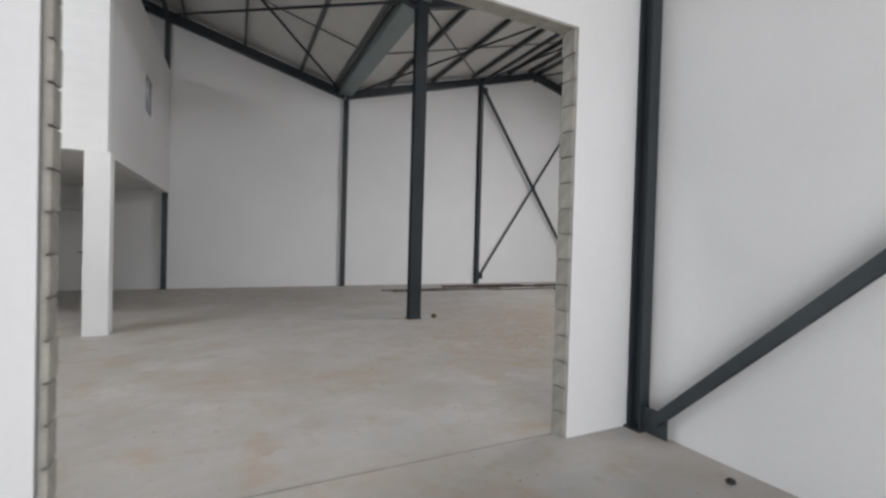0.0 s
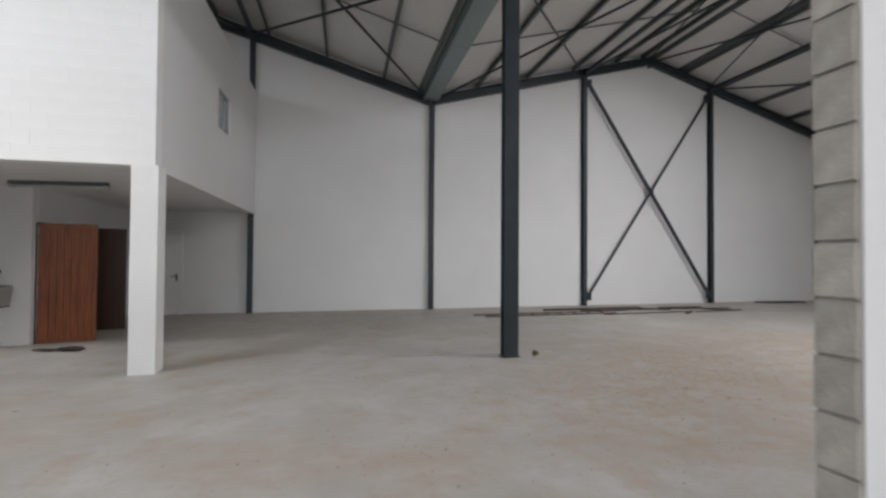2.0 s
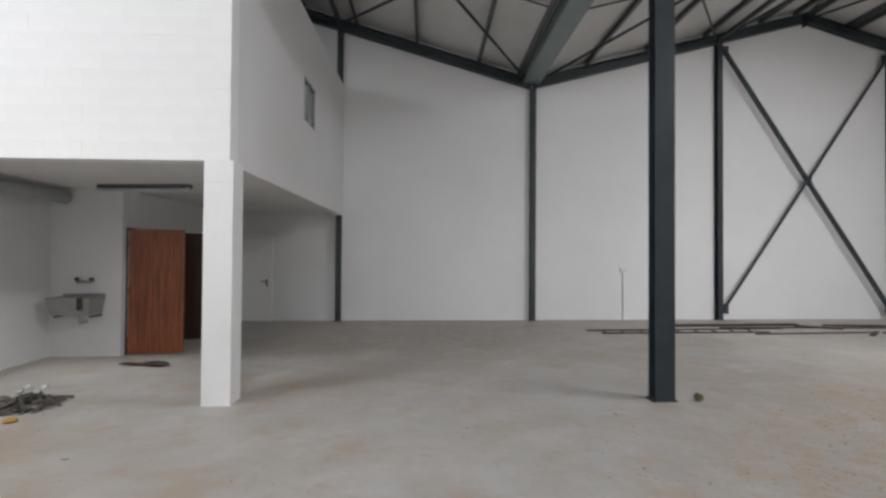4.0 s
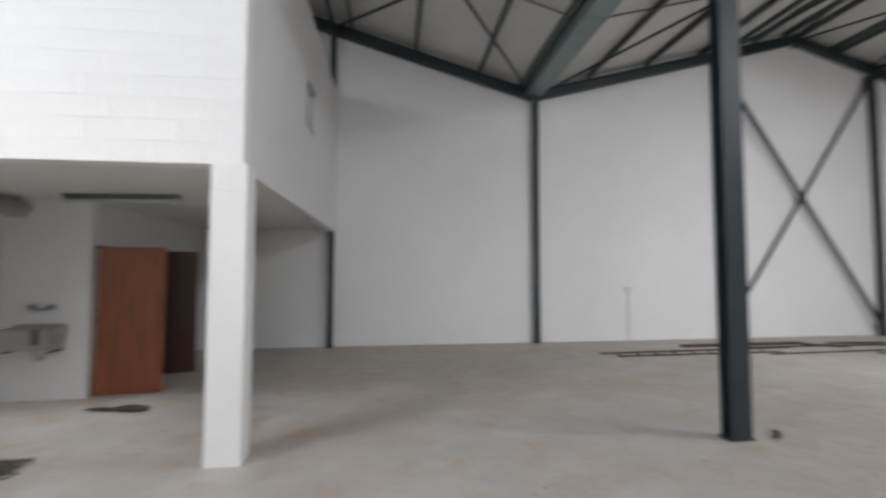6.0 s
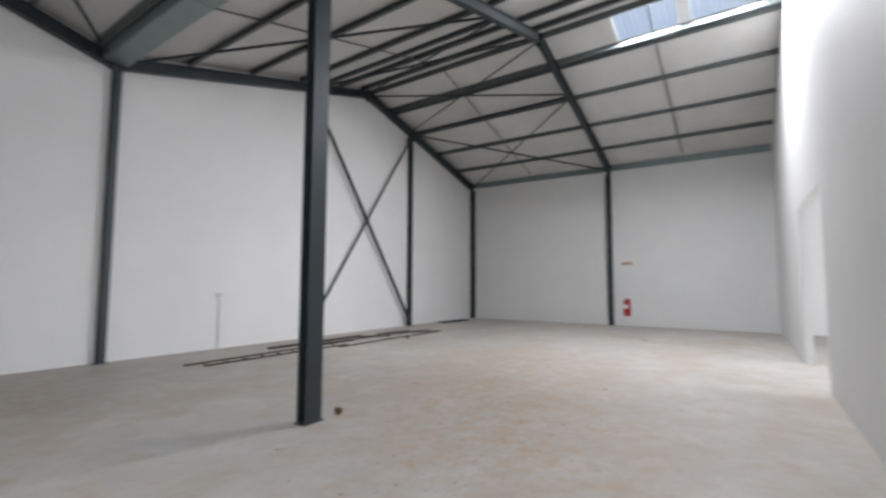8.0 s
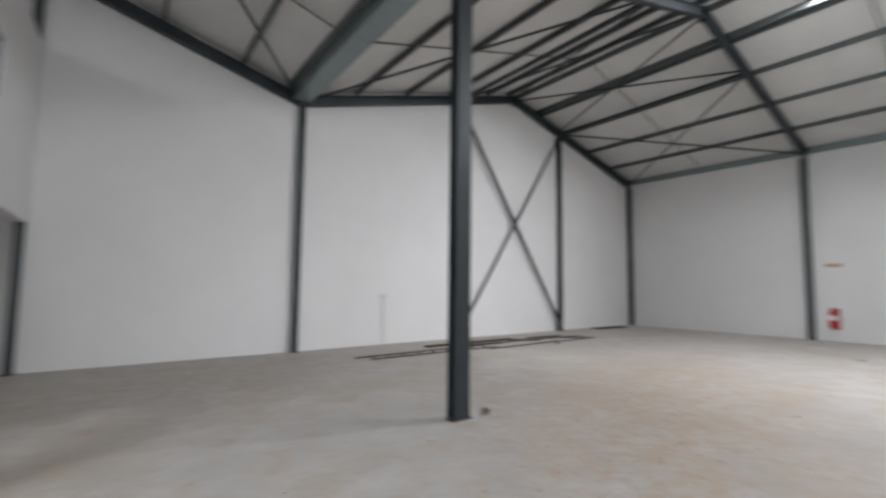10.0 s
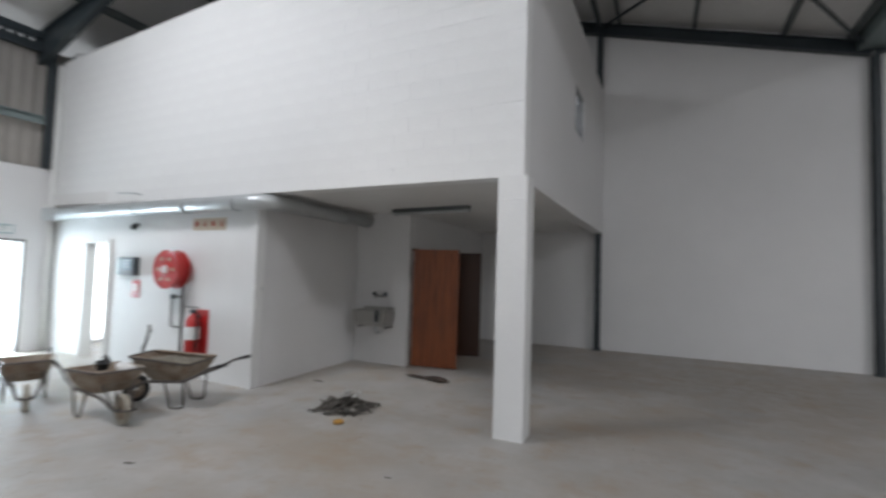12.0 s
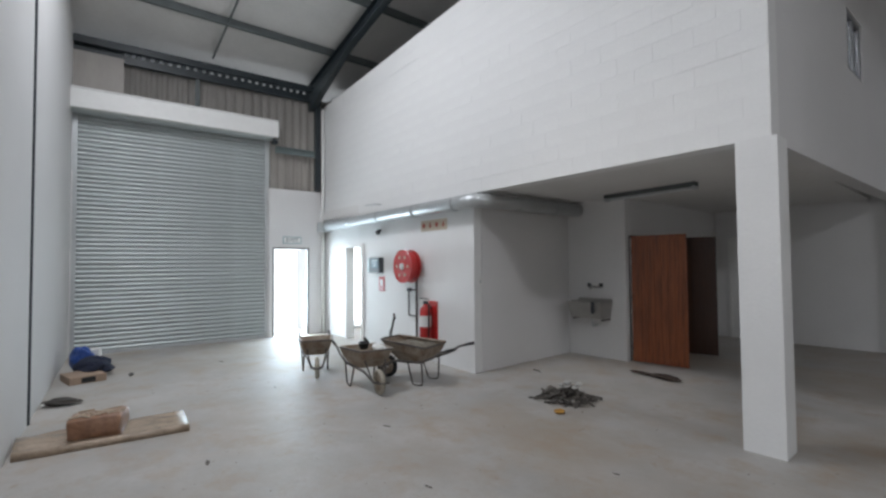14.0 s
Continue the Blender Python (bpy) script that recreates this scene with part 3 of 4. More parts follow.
# window in the mezzanine's side
win = thing("window_1", pose(-0.872, 11.40, 4.37, 0, 0, -2.3), "small sliding aluminium window with dark panes", "window", kind="structure")
for y, z, sy, sz in ((-0.385, 0, 0.05, 0.78), (0.385, 0, 0.05, 0.78), (0, 0.365, 0.72, 0.05), (0, -0.365, 0.72, 0.05), (0.0, 0, 0.05, 0.68)):
    part("window_frame", box((0.0, y, z), (0.06, sy, sz), bevel=0.004), ALU, win)
for y in (-0.19, 0.19):
    part("pane", box((0.0, y, 0), (0.006, 0.33, 0.67)), GLASS, win)

# ---- west end: cladding, roller door, exit ----
WM, WL = along((-10.40, 3.66), (-10.04, 8.75))
# local x runs along the wall to the north, local -y points into the hall


def west(c):
    return WM @ Vector(c)


low = wall("wall_west_base", (-10.40, 3.66), (-10.04, 8.75), 0.2, 3.36, holes=((0.06, 3.46, 0, 4.4), (3.58, 4.42, 0, 2.02)), label="white painted block wall beside the roller door")


def cladding(name, u0, u1, z0, z1):
    bm = bmesh.new()
    n = int((u1 - u0) / 0.045)
    pts = []
    for i in range(n + 1):
        k = (0, 0.03, 0.03, 0)[i % 4]
        pts.append((u0 + (u1 - u0) * i / n, 0.06 + k))
    a = [bm.verts.new((x, y, z0)) for x, y in pts]
    b = [bm.verts.new((x, y, z1)) for x, y in pts]
    for i in range(n):
        bm.faces.new((a[i], a[i + 1], b[i + 1], b[i]))
    bmesh.ops.solidify(bm, geom=bm.faces, thickness=0.006)
    ob = link(name, bm, CLAD)
    ob.matrix_world = WM
    return tagged(ob, "grey-brown corrugated steel wall cladding seen from inside", "cladding", kind="structure")


cladding("wall_cladding_upper", -0.3, 5.15, 4.3, 5.62)
cladding("wall_cladding_side", 3.5, 5.15, 3.34, 4.3)
ob = link("wall_cladding_flat", box((0.38, 0.045, 5.2), (0.85, 0.02, 0.84)), CLAD)
ob.matrix_world = WM
tagged(ob, "flat grey-brown flashing above the roller door", "cladding", kind="structure")

t = thing("eaves_rail", WM @ pose(0, 0, 0), "dark steel rails under the eaves with slots of daylight between ribs", "rail")
part("top_rail", box((2.25, -0.02, 5.80), (5.0, 0.14, 0.13), bevel=0.004), STEEL, t)
part("bottom_rail", box((2.75, -0.02, 5.52), (3.9, 0.12, 0.05), bevel=0.004), STEEL, t)
part("closer", box((0.38, 0.06, 5.68), (0.85, 0.02, 0.12)), STEEL, t)
for i in range(25):
    part("rib", box((0.88 + i * 0.152, 0.03, 5.66), (0.082, 0.05, 0.2), bevel=0.003), STEEL, t)
part("slot_backing", box((2.65, 0.0, 5.605), (3.7, 0.02, 0.125)), STEEL, t)

t = thing("girt", WM, "grey steel girt across the cladding", "girt")
part("channel", sweep(c_profile(0.15, 0.07), (3.62, -0.04, 4.24), (4.54, -0.04, 4.24)), GUTTER, t)
t = thing("door_post", WM, "grey steel post behind the cladding", "post")
part("channel", box((2.05, -0.01, 5.15), (0.08, 0.09, 0.7), bevel=0.004), PURLIN, t)

t = thing("corner_post", WM, "dark steel post at the end of the cladding", "post")
part("channel", box((4.61, -0.03, 4.42), (0.12, 0.12, 2.1), bevel=0.004), STEEL, t)
t = thing("downpipe", WM @ pose(4.735, -0.075, 0), "white rainwater downpipe in the corner by the exit", "downpipe")
smooth(part("pipe", tube([(0, 0, 0), (0, 0, 5.35)], 0.042, 14), WHITEP, t))
for z in (0.9, 2.0, 3.3, 4.6):
    part("clip", lathe(((0.043, -0.02), (0.052, -0.02), (0.052, 0.02), (0.043, 0.02)), pose(0, 0, z), 14), WHITEP, t)

# roller door of many interlocking slats
rd = thing("roller_shutter_door", WM, "closed galvanised steel roller shutter door", "roller door")
sl = bmesh.new()
PITCH = 0.084
prof = [(0.0, 0.0), (0.004, 0.006), (0.020, 0.018), (0.030, 0.036), (0.030, 0.052), (0.020, 0.068), (0.004, 0.078), (0.0, 0.084)]
a = [sl.verts.new((0.1, -y, z)) for y, z in prof] + [sl.verts.new((0.1, -y + 0.004, z)) for y, z in reversed(prof)]
b = [sl.verts.new((3.43, v.co.y, v.co.z)) for v in a]
for i in range(len(a)):
    j = (i + 1) % len(a)
    sl.faces.new((a[i], a[j], b[j], b[i]))
first = smooth(part("slat", sl, SLAT, rd))
first.location = (0, 0.04, 0.05)
for i in range(1, 53):
    o = first.copy()
    scene.collection.objects.link(o)
    o.location = (0, 0.04, 0.05 + i * PITCH)
part("bottom_rail", box((1.76, 0.03, 0.03), (3.34, 0.05, 0.06), bevel=0.005), GALV, rd)
for u in (0.075, 3.455):
    part("guide", sweep(c_profile(0.10, 0.06, 0.005, 0.02), (u, 0.0, 0), (u, 0.0, 4.45), (1, 0, 0)), GALV, rd)
hood = bmesh.new()
pr = [(0.1, 4.86), (-0.30, 4.84), (-0.36, 4.78), (-0.36, 4.46), (-0.34, 4.44), (-0.34, 4.77), (-0.29, 4.82), (0.1, 4.84)]
a = [hood.verts.new((-0.05, y, z)) for y, z in pr]
b = [hood.verts.new((3.6, y, z)) for y, z in pr]
for i in range(len(a)):
    j = (i + 1) % len(a)
    hood.faces.new((a[i], a[j], b[j], b[i]))
hood.faces.new(a)
hood.faces.new(list(reversed(b)))
part("hood", hood, WHITEP, rd, "white painted sheet hood")
for u in (-0.055, 3.605):
    part("end_plate", box((u, -0.13, 4.62), (0.012, 0.46, 0.44), bevel=0.003), GALV, rd)
part("drum", lathe(((0, 0), (0.15, 0), (0.15, 3.5), (0, 3.5)), pose(0.03, -0.14, 4.55, 0, 90, 0), 20), SLAT, rd)
part("bracket", box((3.56, -0.24, 4.36), (0.1, 0.12, 0.1), bevel=0.01), STEEL, rd)

# exit doorway, its open leaf, the glowing daylight panel behind it
ex = thing("door_1", WM @ pose(3.58, 0, 0), "white exit door standing open in a dark frame", "door", kind="structure")
for u in (0.02, 0.82):
    part("jamb", box((u, 0.06, 1.01), (0.04, 0.12, 2.02), bevel=0.003), TUBE, ex)
part("head", box((0.42, 0.06, 2.0), (0.76, 0.12, 0.04), bevel=0.003), TUBE, ex)
leaf = part("leaf", box((0.86, 0.54, 1.0), (0.045, 0.8, 1.98), bevel=0.004), WHITEP, ex)
part("handle", tube([(0.84, 0.84, 1.02), (0.79, 0.84, 1.02), (0.79, 0.72, 1.02)], 0.012), CHROME, leaf)
# flat emissive panel in place of the sunlit yard
yard = link("backdrop", box((-11.5, 8.6, 1.9), (0.05, 5.0, 4.1)), OUTSIDE_GLOW)
tagged(yard, "flat glowing white panel standing in for daylight outside the doorway", "daylight", kind="structure")

sg = thing("exit_sign", WM @ pose(4.02, -0.012, 2.19), "small pale exit sign above the doorway", "sign")
part("plate", box((0, 0, 0), (0.42, 0.012, 0.16), bevel=0.002), TEAL, sg)
part("face", box((0, -0.008, 0), (0.39, 0.004, 0.13)), WHITEP, sg)
cu = bpy.data.curves.new("lettering", 'FONT')
cu.body, cu.size, cu.align_x, cu.align_y, cu.extrude = "EXIT", 0.14, 'CENTER', 'CENTER', 0.001
tx = new("lettering", cu)
tx.parent, tx.matrix_basis = sg, pose(0, -0.012, 0, 90, 0, 0)
cu.materials.append(SCREEN)

# narrow doorway seen through the store room
ob = thing("door_2", pose(-10.13, 9.3, 0), "narrow glazed side door full of daylight", "door", kind="structure")
for y in (-0.36, 0.36):
    part("jamb", box((-0.1, y, 1.06), (0.1, 0.05, 2.0), bevel=0.003), WHITEP, ob)
part("pane", box((-0.12, 0, 1.06), (0.006, 0.66, 1.98)), GLASS, ob).visible_shadow = False

# frame of the store doorway
sm, _l = along((BOX_E, by + 0.03), (-10.1, mez_y(-10.1) + 0.03))
ob = thing("door_3", sm, "white door frame with its white door swung inwards", "door", kind="structure")
for u in (3.45, 4.19):
    part("jamb", box((u, -0.06, 1.02), (0.06, 0.2, 2.04), bevel=0.004), WHITEP, ob)
part("head", box((3.82, -0.06, 2.01), (0.68, 0.2, 0.06), bevel=0.004), WHITEP, ob)
leaf = part("leaf", box((3.46, -0.56, 1.0), (0.04, 0.74, 1.96), bevel=0.004), WHITEP, ob)
part("handle", tube([(3.49, -0.86, 1.02), (3.53, -0.86, 1.02), (3.53, -0.74, 1.02)], 0.011), CHROME, leaf)

# ---- under the mezzanine ----
def timber_door(name, hinge, tip, material, label):
    m, length = along(hinge, tip)
    t = thing(name, m, label, "door", kind="structure")
    leaf = part("leaf", box((length / 2, 0, 1.03), (length, 0.042, 2.03), bevel=0.004), material, t)
    for k in range(7):
        part("board", box((0.06 + (length - 0.12) * (k + 0.5) / 7, -0.023, 1.03), ((length - 0.12) / 7 - 0.006, 0.008, 1.9), bevel=0.002), material, leaf)
        part("board", box((0.06 + (length - 0.12) * (k + 0.5) / 7, 0.023, 1.03), ((length - 0.12) / 7 - 0.006, 0.008, 1.9), bevel=0.002), material, leaf)
    for s in (1,):
        part("handle", tube([(length - 0.07, s * 0.02, 1.03), (length - 0.07, s * 0.06, 1.03), (length - 0.18, s * 0.06, 1.03)], 0.01), CHROME, leaf)
    for z in (0.25, 1.03, 1.8):
        part("hinge", tube([(0, -0.03, z - 0.05), (0, -0.03, z + 0.05)], 0.009), CHROME, leaf)
    return t


timber_door("door_4", (-3.55, 10.77), (-2.735, 10.87), WOOD, "varnished red-brown timber door standing wide open")
timber_door("door_5", (-3.55, 11.97), (-2.78, 12.18), DWOOD, "dark brown timber door standing wide open")
for y0 in (10.77, 11.96):
    fr = thing("door_frame", pose(-3.66, y0, 0), "brown timber door frame in a white wall", "door frame", "timber door frames", "structure")
    for y in (0.0, 0.76):
        part("jamb", box((0, y + 0.015, 1.03), (0.13, 0.035, 2.06), bevel=0.003), DWOOD, fr)
    part("head", box((0, 0.395, 2.045), (0.13, 0.72, 0.035), bevel=0.003), DWOOD, fr)

wd = thing("door_6", pose(-2.88, Y_BACK - 0.03, 0), "closed plain white door in the back wall", "door", kind="structure")
leaf = part("leaf", box((0, 0, 1.03), (0.82, 0.04, 2.05), bevel=0.004), WHITEP, wd)
part("handle", tube([(0.34, -0.02, 0.98), (0.34, -0.07, 0.98), (0.22, -0.07, 0.98)], 0.012), TUBE, leaf)
part("lock_plate", box((0.34, -0.024, 0.95), (0.045, 0.008, 0.18), bevel=0.002), TUBE, leaf)
for x in (-0.44, 0.44):
    part("jamb", box((x, 0.0, 1.05), (0.06, 0.05, 2.1), bevel=0.003), WHITEP, wd)
part("head", box((0, 0.0, 2.1), (0.82, 0.05, 0.05), bevel=0.003), WHITEP, wd)

# wash trough and taps
sk = thing("wall_sink", pose(-4.16, 10.66, 0.11) @ Matrix.Scale(0.88, 4), "stainless steel wash trough on a bracket, splashed", "sink")
bm = bmesh.new()
ow, od, h0, h1 = 0.36, 0.42, 0.66, 0.97
o = [(-ow, -od, h1), (ow, -od, h1), (ow, 0, h1), (-ow, 0, h1)]
i_ = [(-ow + 0.04, -od + 0.04, h1), (ow - 0.04, -od + 0.04, h1), (ow - 0.04, -0.06, h1), (-ow + 0.04, -0.06, h1)]
f_ = [(-ow + 0.1, -od + 0.1, h0 + 0.02), (ow - 0.1, -od + 0.1, h0 + 0.02), (ow - 0.1, -0.08, h0 + 0.02), (-ow + 0.1, -0.08, h0 + 0.02)]
u_ = [(-ow + 0.05, -od + 0.06, h0), (ow - 0.05, -od + 0.06, h0), (ow - 0.05, 0, h0), (-ow + 0.05, 0, h0)]
r_ = [(x, y, z - 0.03) for x, y, z in o]
rings = [[bm.verts.new(c) for c in k] for k in (f_, i_, o, r_, u_)]
for p, q in zip(rings, rings[1:]):
    for j in range(4):
        bm.faces.new((p[j], p[(j + 1) % 4], q[(j + 1) % 4], q[j]))
bm.faces.new(rings[0])
bm.faces.new(list(reversed(rings[-1])))
part("basin", bm, STAINLESS, sk)
part("upstand", box((0, -0.012, 0.99), (0.72, 0.02, 0.05), bevel=0.004), STAINLESS, sk)
part("waste_pipe", tube([(0.05, -0.2, 0.68), (0.05, -0.2, 0.56), *bend((0.05, -0.2, 0.56), (0.05, -0.2, 0.5), (0.05, 0.0, 0.5), 0.05), (0.05, 0, 0.5)], 0.024), GALV, sk)
for x in (-0.3, 0.3):
    part("bracket", box((x, -0.15, 0.63), (0.03, 0.3, 0.03), bevel=0.003), TUBE, sk)
part("cloth", box((0.2, -0.43, 0.87), (0.07, 0.015, 0.22), bevel=0.006), DARKGREY, sk, "dark rag hung over the rim")
tp = thing("wall_mixer_tap", pose(-4.12, 10.65, 1.2), "chrome wall-mounted mixer tap with two knobs", "tap")
part("bar", tube([(-0.12, -0.06, 0), (0.12, -0.06, 0)], 0.018), CHROME, tp)
part("spout", tube([(0, -0.06, 0), (0, -0.16, 0.03), (0, -0.2, -0.03)], 0.013), CHROME, tp)
for x in (-0.11, 0.11):
    part("knob", lathe(((0, 0), (0.034, 0), (0.034, 0.03), (0.02, 0.05), (0, 0.05)), pose(x, -0.06, 0.015), 10), DARKGREY, tp)
    part("inlet", tube([(x, 0, 0), (x, -0.06, 0)], 0.014), CHROME, tp)

# fluorescent batten under the soffit
fx = thing("fluorescent_light", pose(-2.96, 10.12, SOFF + 0.02, 0, 0, -7), "unlit twin fluorescent batten under the soffit", "ceiling light")
part("body", box((0, 0, -0.03), (1.42, 0.11, 0.06), bevel=0.008), PURLIN, fx)
for y in (-0.038, 0.038):
    part("tube", tube([(-0.69, y, -0.08), (0.69, y, -0.08)], 0.014), GALV, fx)
for x in (-0.69, 0.69):
    part("lamp_holder", box((x, 0, -0.08), (0.03, 0.13, 0.05), bevel=0.004), GALV, fx)

# round duct along the store's head
dz = 2.53
du = thing("ventilation_duct", pose(0, 0, 0), "round galvanised duct hung along the wall head", "duct")
p0, p1, p2 = (-9.75, mez_y(-9.75) - 0.13, dz - 0.03), (-4.44, by - 0.13, dz), (-4.44, 10.6, dz)
path = [p0, *bend(p0, p1, p2, 0.28, 6), p2]
smooth(part("pipe", tube(path, 0.105, 18), GALV, du))
for x in (-9.6, -8.4, -7.2, -6.0, -4.95):
    y = mez_y(x) - 0.13
    part("band", sweep(circle(0.112, 18), (x - 0.02, y, dz - 0.015), (x + 0.02, y, dz - 0.015)), GALV, du)
for y in (9.0, 9.9):
    part("band", sweep(circle(0.112, 18), (-4.44, y - 0.02, dz), (-4.44, y + 0.02, dz)), GALV, du)
part("end_box", box((-9.72, mez_y(-9.7) - 0.13, dz - 0.03), (0.3, 0.24, 0.22), bevel=0.01), GALV, du)
# ---- fire equipment on the store front ----
def on_front(x, z, out=0.0):
    m, _k = along((BOX_E, by + 0.03), (-10.1, mez_y(-10.1) + 0.03))
    p = m @ Vector((BOX_E - x, out, z))
    return Matrix.Translation(p) @ m.to_3x3().to_4x4() @ pose(0, 0, 0, 0, 0, 180)
# in these local frames x points east along the wall and -y out of it


hr = thing("fire_hose_reel", on_front(-6.21, 1.58), "red wall-mounted fire hose reel with black hose", "hose reel")
for y in (-0.10, -0.27):
    part("disc", lathe(((0.0, 0.0), (0.07, 0.012), (0.1, 0.0), (0.26, 0.0), (0.285, 0.012), (0.285, -0.012), (0.26, -0.012), (0.0, -0.012)), pose(0, y, 0, 90, 0, 0), 32), RED, hr)
part("hose", lathe(((0.1, 0.07), (0.235, 0.07), (0.255, 0.04), (0.26, 0.0), (0.255, -0.04), (0.235, -0.07), (0.1, -0.07)), pose(0, -0.185, 0, 90, 0, 0), 32), RED, hr)
part("hub", lathe(((0, 0.03), (0.05, 0.03), (0.06, 0.0), (0.06, -0.25), (0, -0.25)), pose(0, -0.28, 0, 90, 0, 0), 16), WHITEP, hr)
for k in range(6):
    a = k * math.pi / 3
    part("slot", lathe(((0, 0.004), (0.028, 0.004), (0.028, -0.004), (0, -0.004)), pose(0.17 * math.cos(a), -0.286, 0.17 * math.sin(a), 90, 0, 0), 12), CREAM, hr, "pale opening in the disc")
part("mount", box((0, -0.03, 0), (0.12, 0.06, 0.4), bevel=0.01), RED, hr)
sp = thing("supply_pipe", on_front(-6.12, 0), "dark water pipe with a valve below the hose reel", "pipe")
part("riser", tube([(0, -0.05, 0), (0, -0.05, 1.4)], 0.02), TUBE, sp)
part("branch", tube([(0, -0.05, 0.72), *bend((0, -0.05, 0.72), (-0.24, -0.05, 0.72), (-0.24, -0.05, 1.1), 0.05), (-0.24, -0.05, 1.15), (0, -0.05, 1.18)], 0.015), TUBE, sp)
part("valve", box((-0.2, -0.06, 1.17), (0.09, 0.06, 0.06), bevel=0.01), DARKGREY, sp)


def extinguisher(m, label):
    t = thing("fire_extinguisher", m, label, "fire extinguisher", "fire extinguishers")
    smooth(part("cylinder", lathe(((0, -0.28), (0.075, -0.28), (0.085, -0.265), (0.085, 0.17), (0.07, 0.215), (0.035, 0.24), (0.03, 0.27), (0, 0.27)), pose(0, -0.11, 0), 20), RED, t))
    part("valve", box((0, -0.11, 0.29), (0.05, 0.06, 0.05), bevel=0.006), DARKGREY, t)
    part("lever", box((0.0, -0.17, 0.325), (0.028, 0.16, 0.014), Matrix.Rotation(radians(-8), 4, 'X'), bevel=0.003), DARKGREY, t)
    part("hose", tube([(0.02, -0.11, 0.29), (0.09, -0.12, 0.27), (0.115, -0.13, 0.15), (0.11, -0.13, -0.1), (0.10, -0.13, -0.2)], 0.013), BLACK, t)
    part("label_plate", lathe(((0.0865, -0.06), (0.0865, 0.1)), pose(0, -0.11, 0), 20), WHITEP, t, "white printed label")
    part("bracket", box((0, -0.02, 0.05), (0.05, 0.04, 0.36), bevel=0.004), DARKGREY, t)
    part("backing_board", box((0.05, -0.008, -0.02), (0.22, 0.016, 0.66), bevel=0.003), RED, t, "red painted backing board")
    return t


extinguisher(on_front(-5.76, 0.66) @ Matrix.Scale(1.12, 4), "red fire extinguisher on a bracket beside the hose reel")
extinguisher(pose(X_EAST - 0.0, 7.68, 0.72, 0, 0, -90), "red fire extinguisher hung on the white side wall")


def pictogram_sign(m, w, h, n, label):
    t = thing("safety_sign", m, label, "sign", "safety signs")
    part("plate", box((0, -0.006, 0), (w, 0.012, h), bevel=0.002), CREAM, t)
    for i in range(n):
        x = -w / 2 + w * (i + 0.5) / n
        part("panel", box((x, -0.014, 0), (w / n - 0.012, 0.004, h - 0.02)), CREAM, t, "cream pictogram panel")
        if i % 2:
            arrow = bmesh.new()
            v = [arrow.verts.new((x + a, -0.018, b)) for a, b in ((-0.045, 0.0), (0, -0.05), (0.045, 0.0), (0.016, 0.0), (0.016, 0.05), (-0.016, 0.05), (-0.016, 0.0))]
            arrow.faces.new(v)
            bmesh.ops.solidify(arrow, geom=arrow.faces, thickness=0.003)
            part("arrow", arrow, SIGNRED, t)
        else:
            part("symbol", lathe(((0, 0.002), (0.04, 0.002), (0.04, -0.002), (0, -0.002)), pose(x, -0.018, 0.005, 90, 0, 0), 14), SIGNRED, t)


pictogram_sign(on_front(-5.68, 2.26, -0.01), 0.72, 0.18, 4, "long cream and red fire equipment sign with arrows")
pictogram_sign(pose(X_EAST, 7.62, 2.4, 0, 0, -90), 0.42, 0.14, 3, "small cream and red fire sign on the side wall")
pn = thing("control_panel", on_front(-7.5, 1.60), "dark blue-grey control panel box on the wall", "control panel")
part("body", box((0, -0.05, 0), (0.40, 0.10, 0.30), bevel=0.008), DARKGREY, pn)
part("side_box", box((-0.27, -0.03, 0), (0.14, 0.06, 0.28), bevel=0.006), GUTTER, pn)
part("screen", box((0.02, -0.103, 0.03), (0.28, 0.006, 0.18)), SCREEN, pn)
for k in range(3):
    part("text_bar", box((0.02, -0.107, 0.09 - 0.05 * k), (0.2 - 0.04 * k, 0.003, 0.014)), GALV, pn)
rs = thing("fire_notice", on_front(-7.36, 1.24), "small red fire notice under the control panel", "sign")
part("plate", box((0, -0.008, 0), (0.20, 0.014, 0.28), bevel=0.002), RED, rs)
part("symbol", box((0, -0.017, 0.02), (0.1, 0.004, 0.12)), WHITEP, rs)
for k in range(2):
    part("text_bar", box((0, -0.017, -0.07 - 0.035 * k), (0.14, 0.004, 0.015)), WHITEP, rs)
cm = thing("alarm_beacon", on_front(-7.42, 2.26), "small black alarm beacon under the duct", "alarm")
part("base", box((0, -0.03, 0.02), (0.08, 0.06, 0.05), bevel=0.006), DARKGREY, cm)
smooth(part("dome", lathe(((0, -0.08), (0.03, -0.07), (0.045, -0.03), (0.045, 0.0), (0, 0.0)), pose(0, -0.06, 0.01), 14), BLACK, cm))
ha = thing("wall_bracket", on_front(-7.35, 2.78), "small bent steel bracket above the duct", "bracket")
part("arm", tube([(0, 0.0, 0), (0, -0.14, 0), (-0.42, -0.14, 0.02)], 0.012), GALV, ha)
part("foot", box((0, -0.0, 0), (0.06, 0.012, 0.12), bevel=0.002), GALV, ha)
sw = thing("light_switch", pose(BOX_E + 0.004, by + 0.14, 1.35, 0, 0, 90), "white light switch on the store corner", "switch")
part("plate", box((0, -0.005, 0), (0.075, 0.012, 0.12), bevel=0.003), WHITEP, sw)
part("rocker", box((0, -0.013, 0.0), (0.03, 0.008, 0.045), bevel=0.002), GALV, sw)

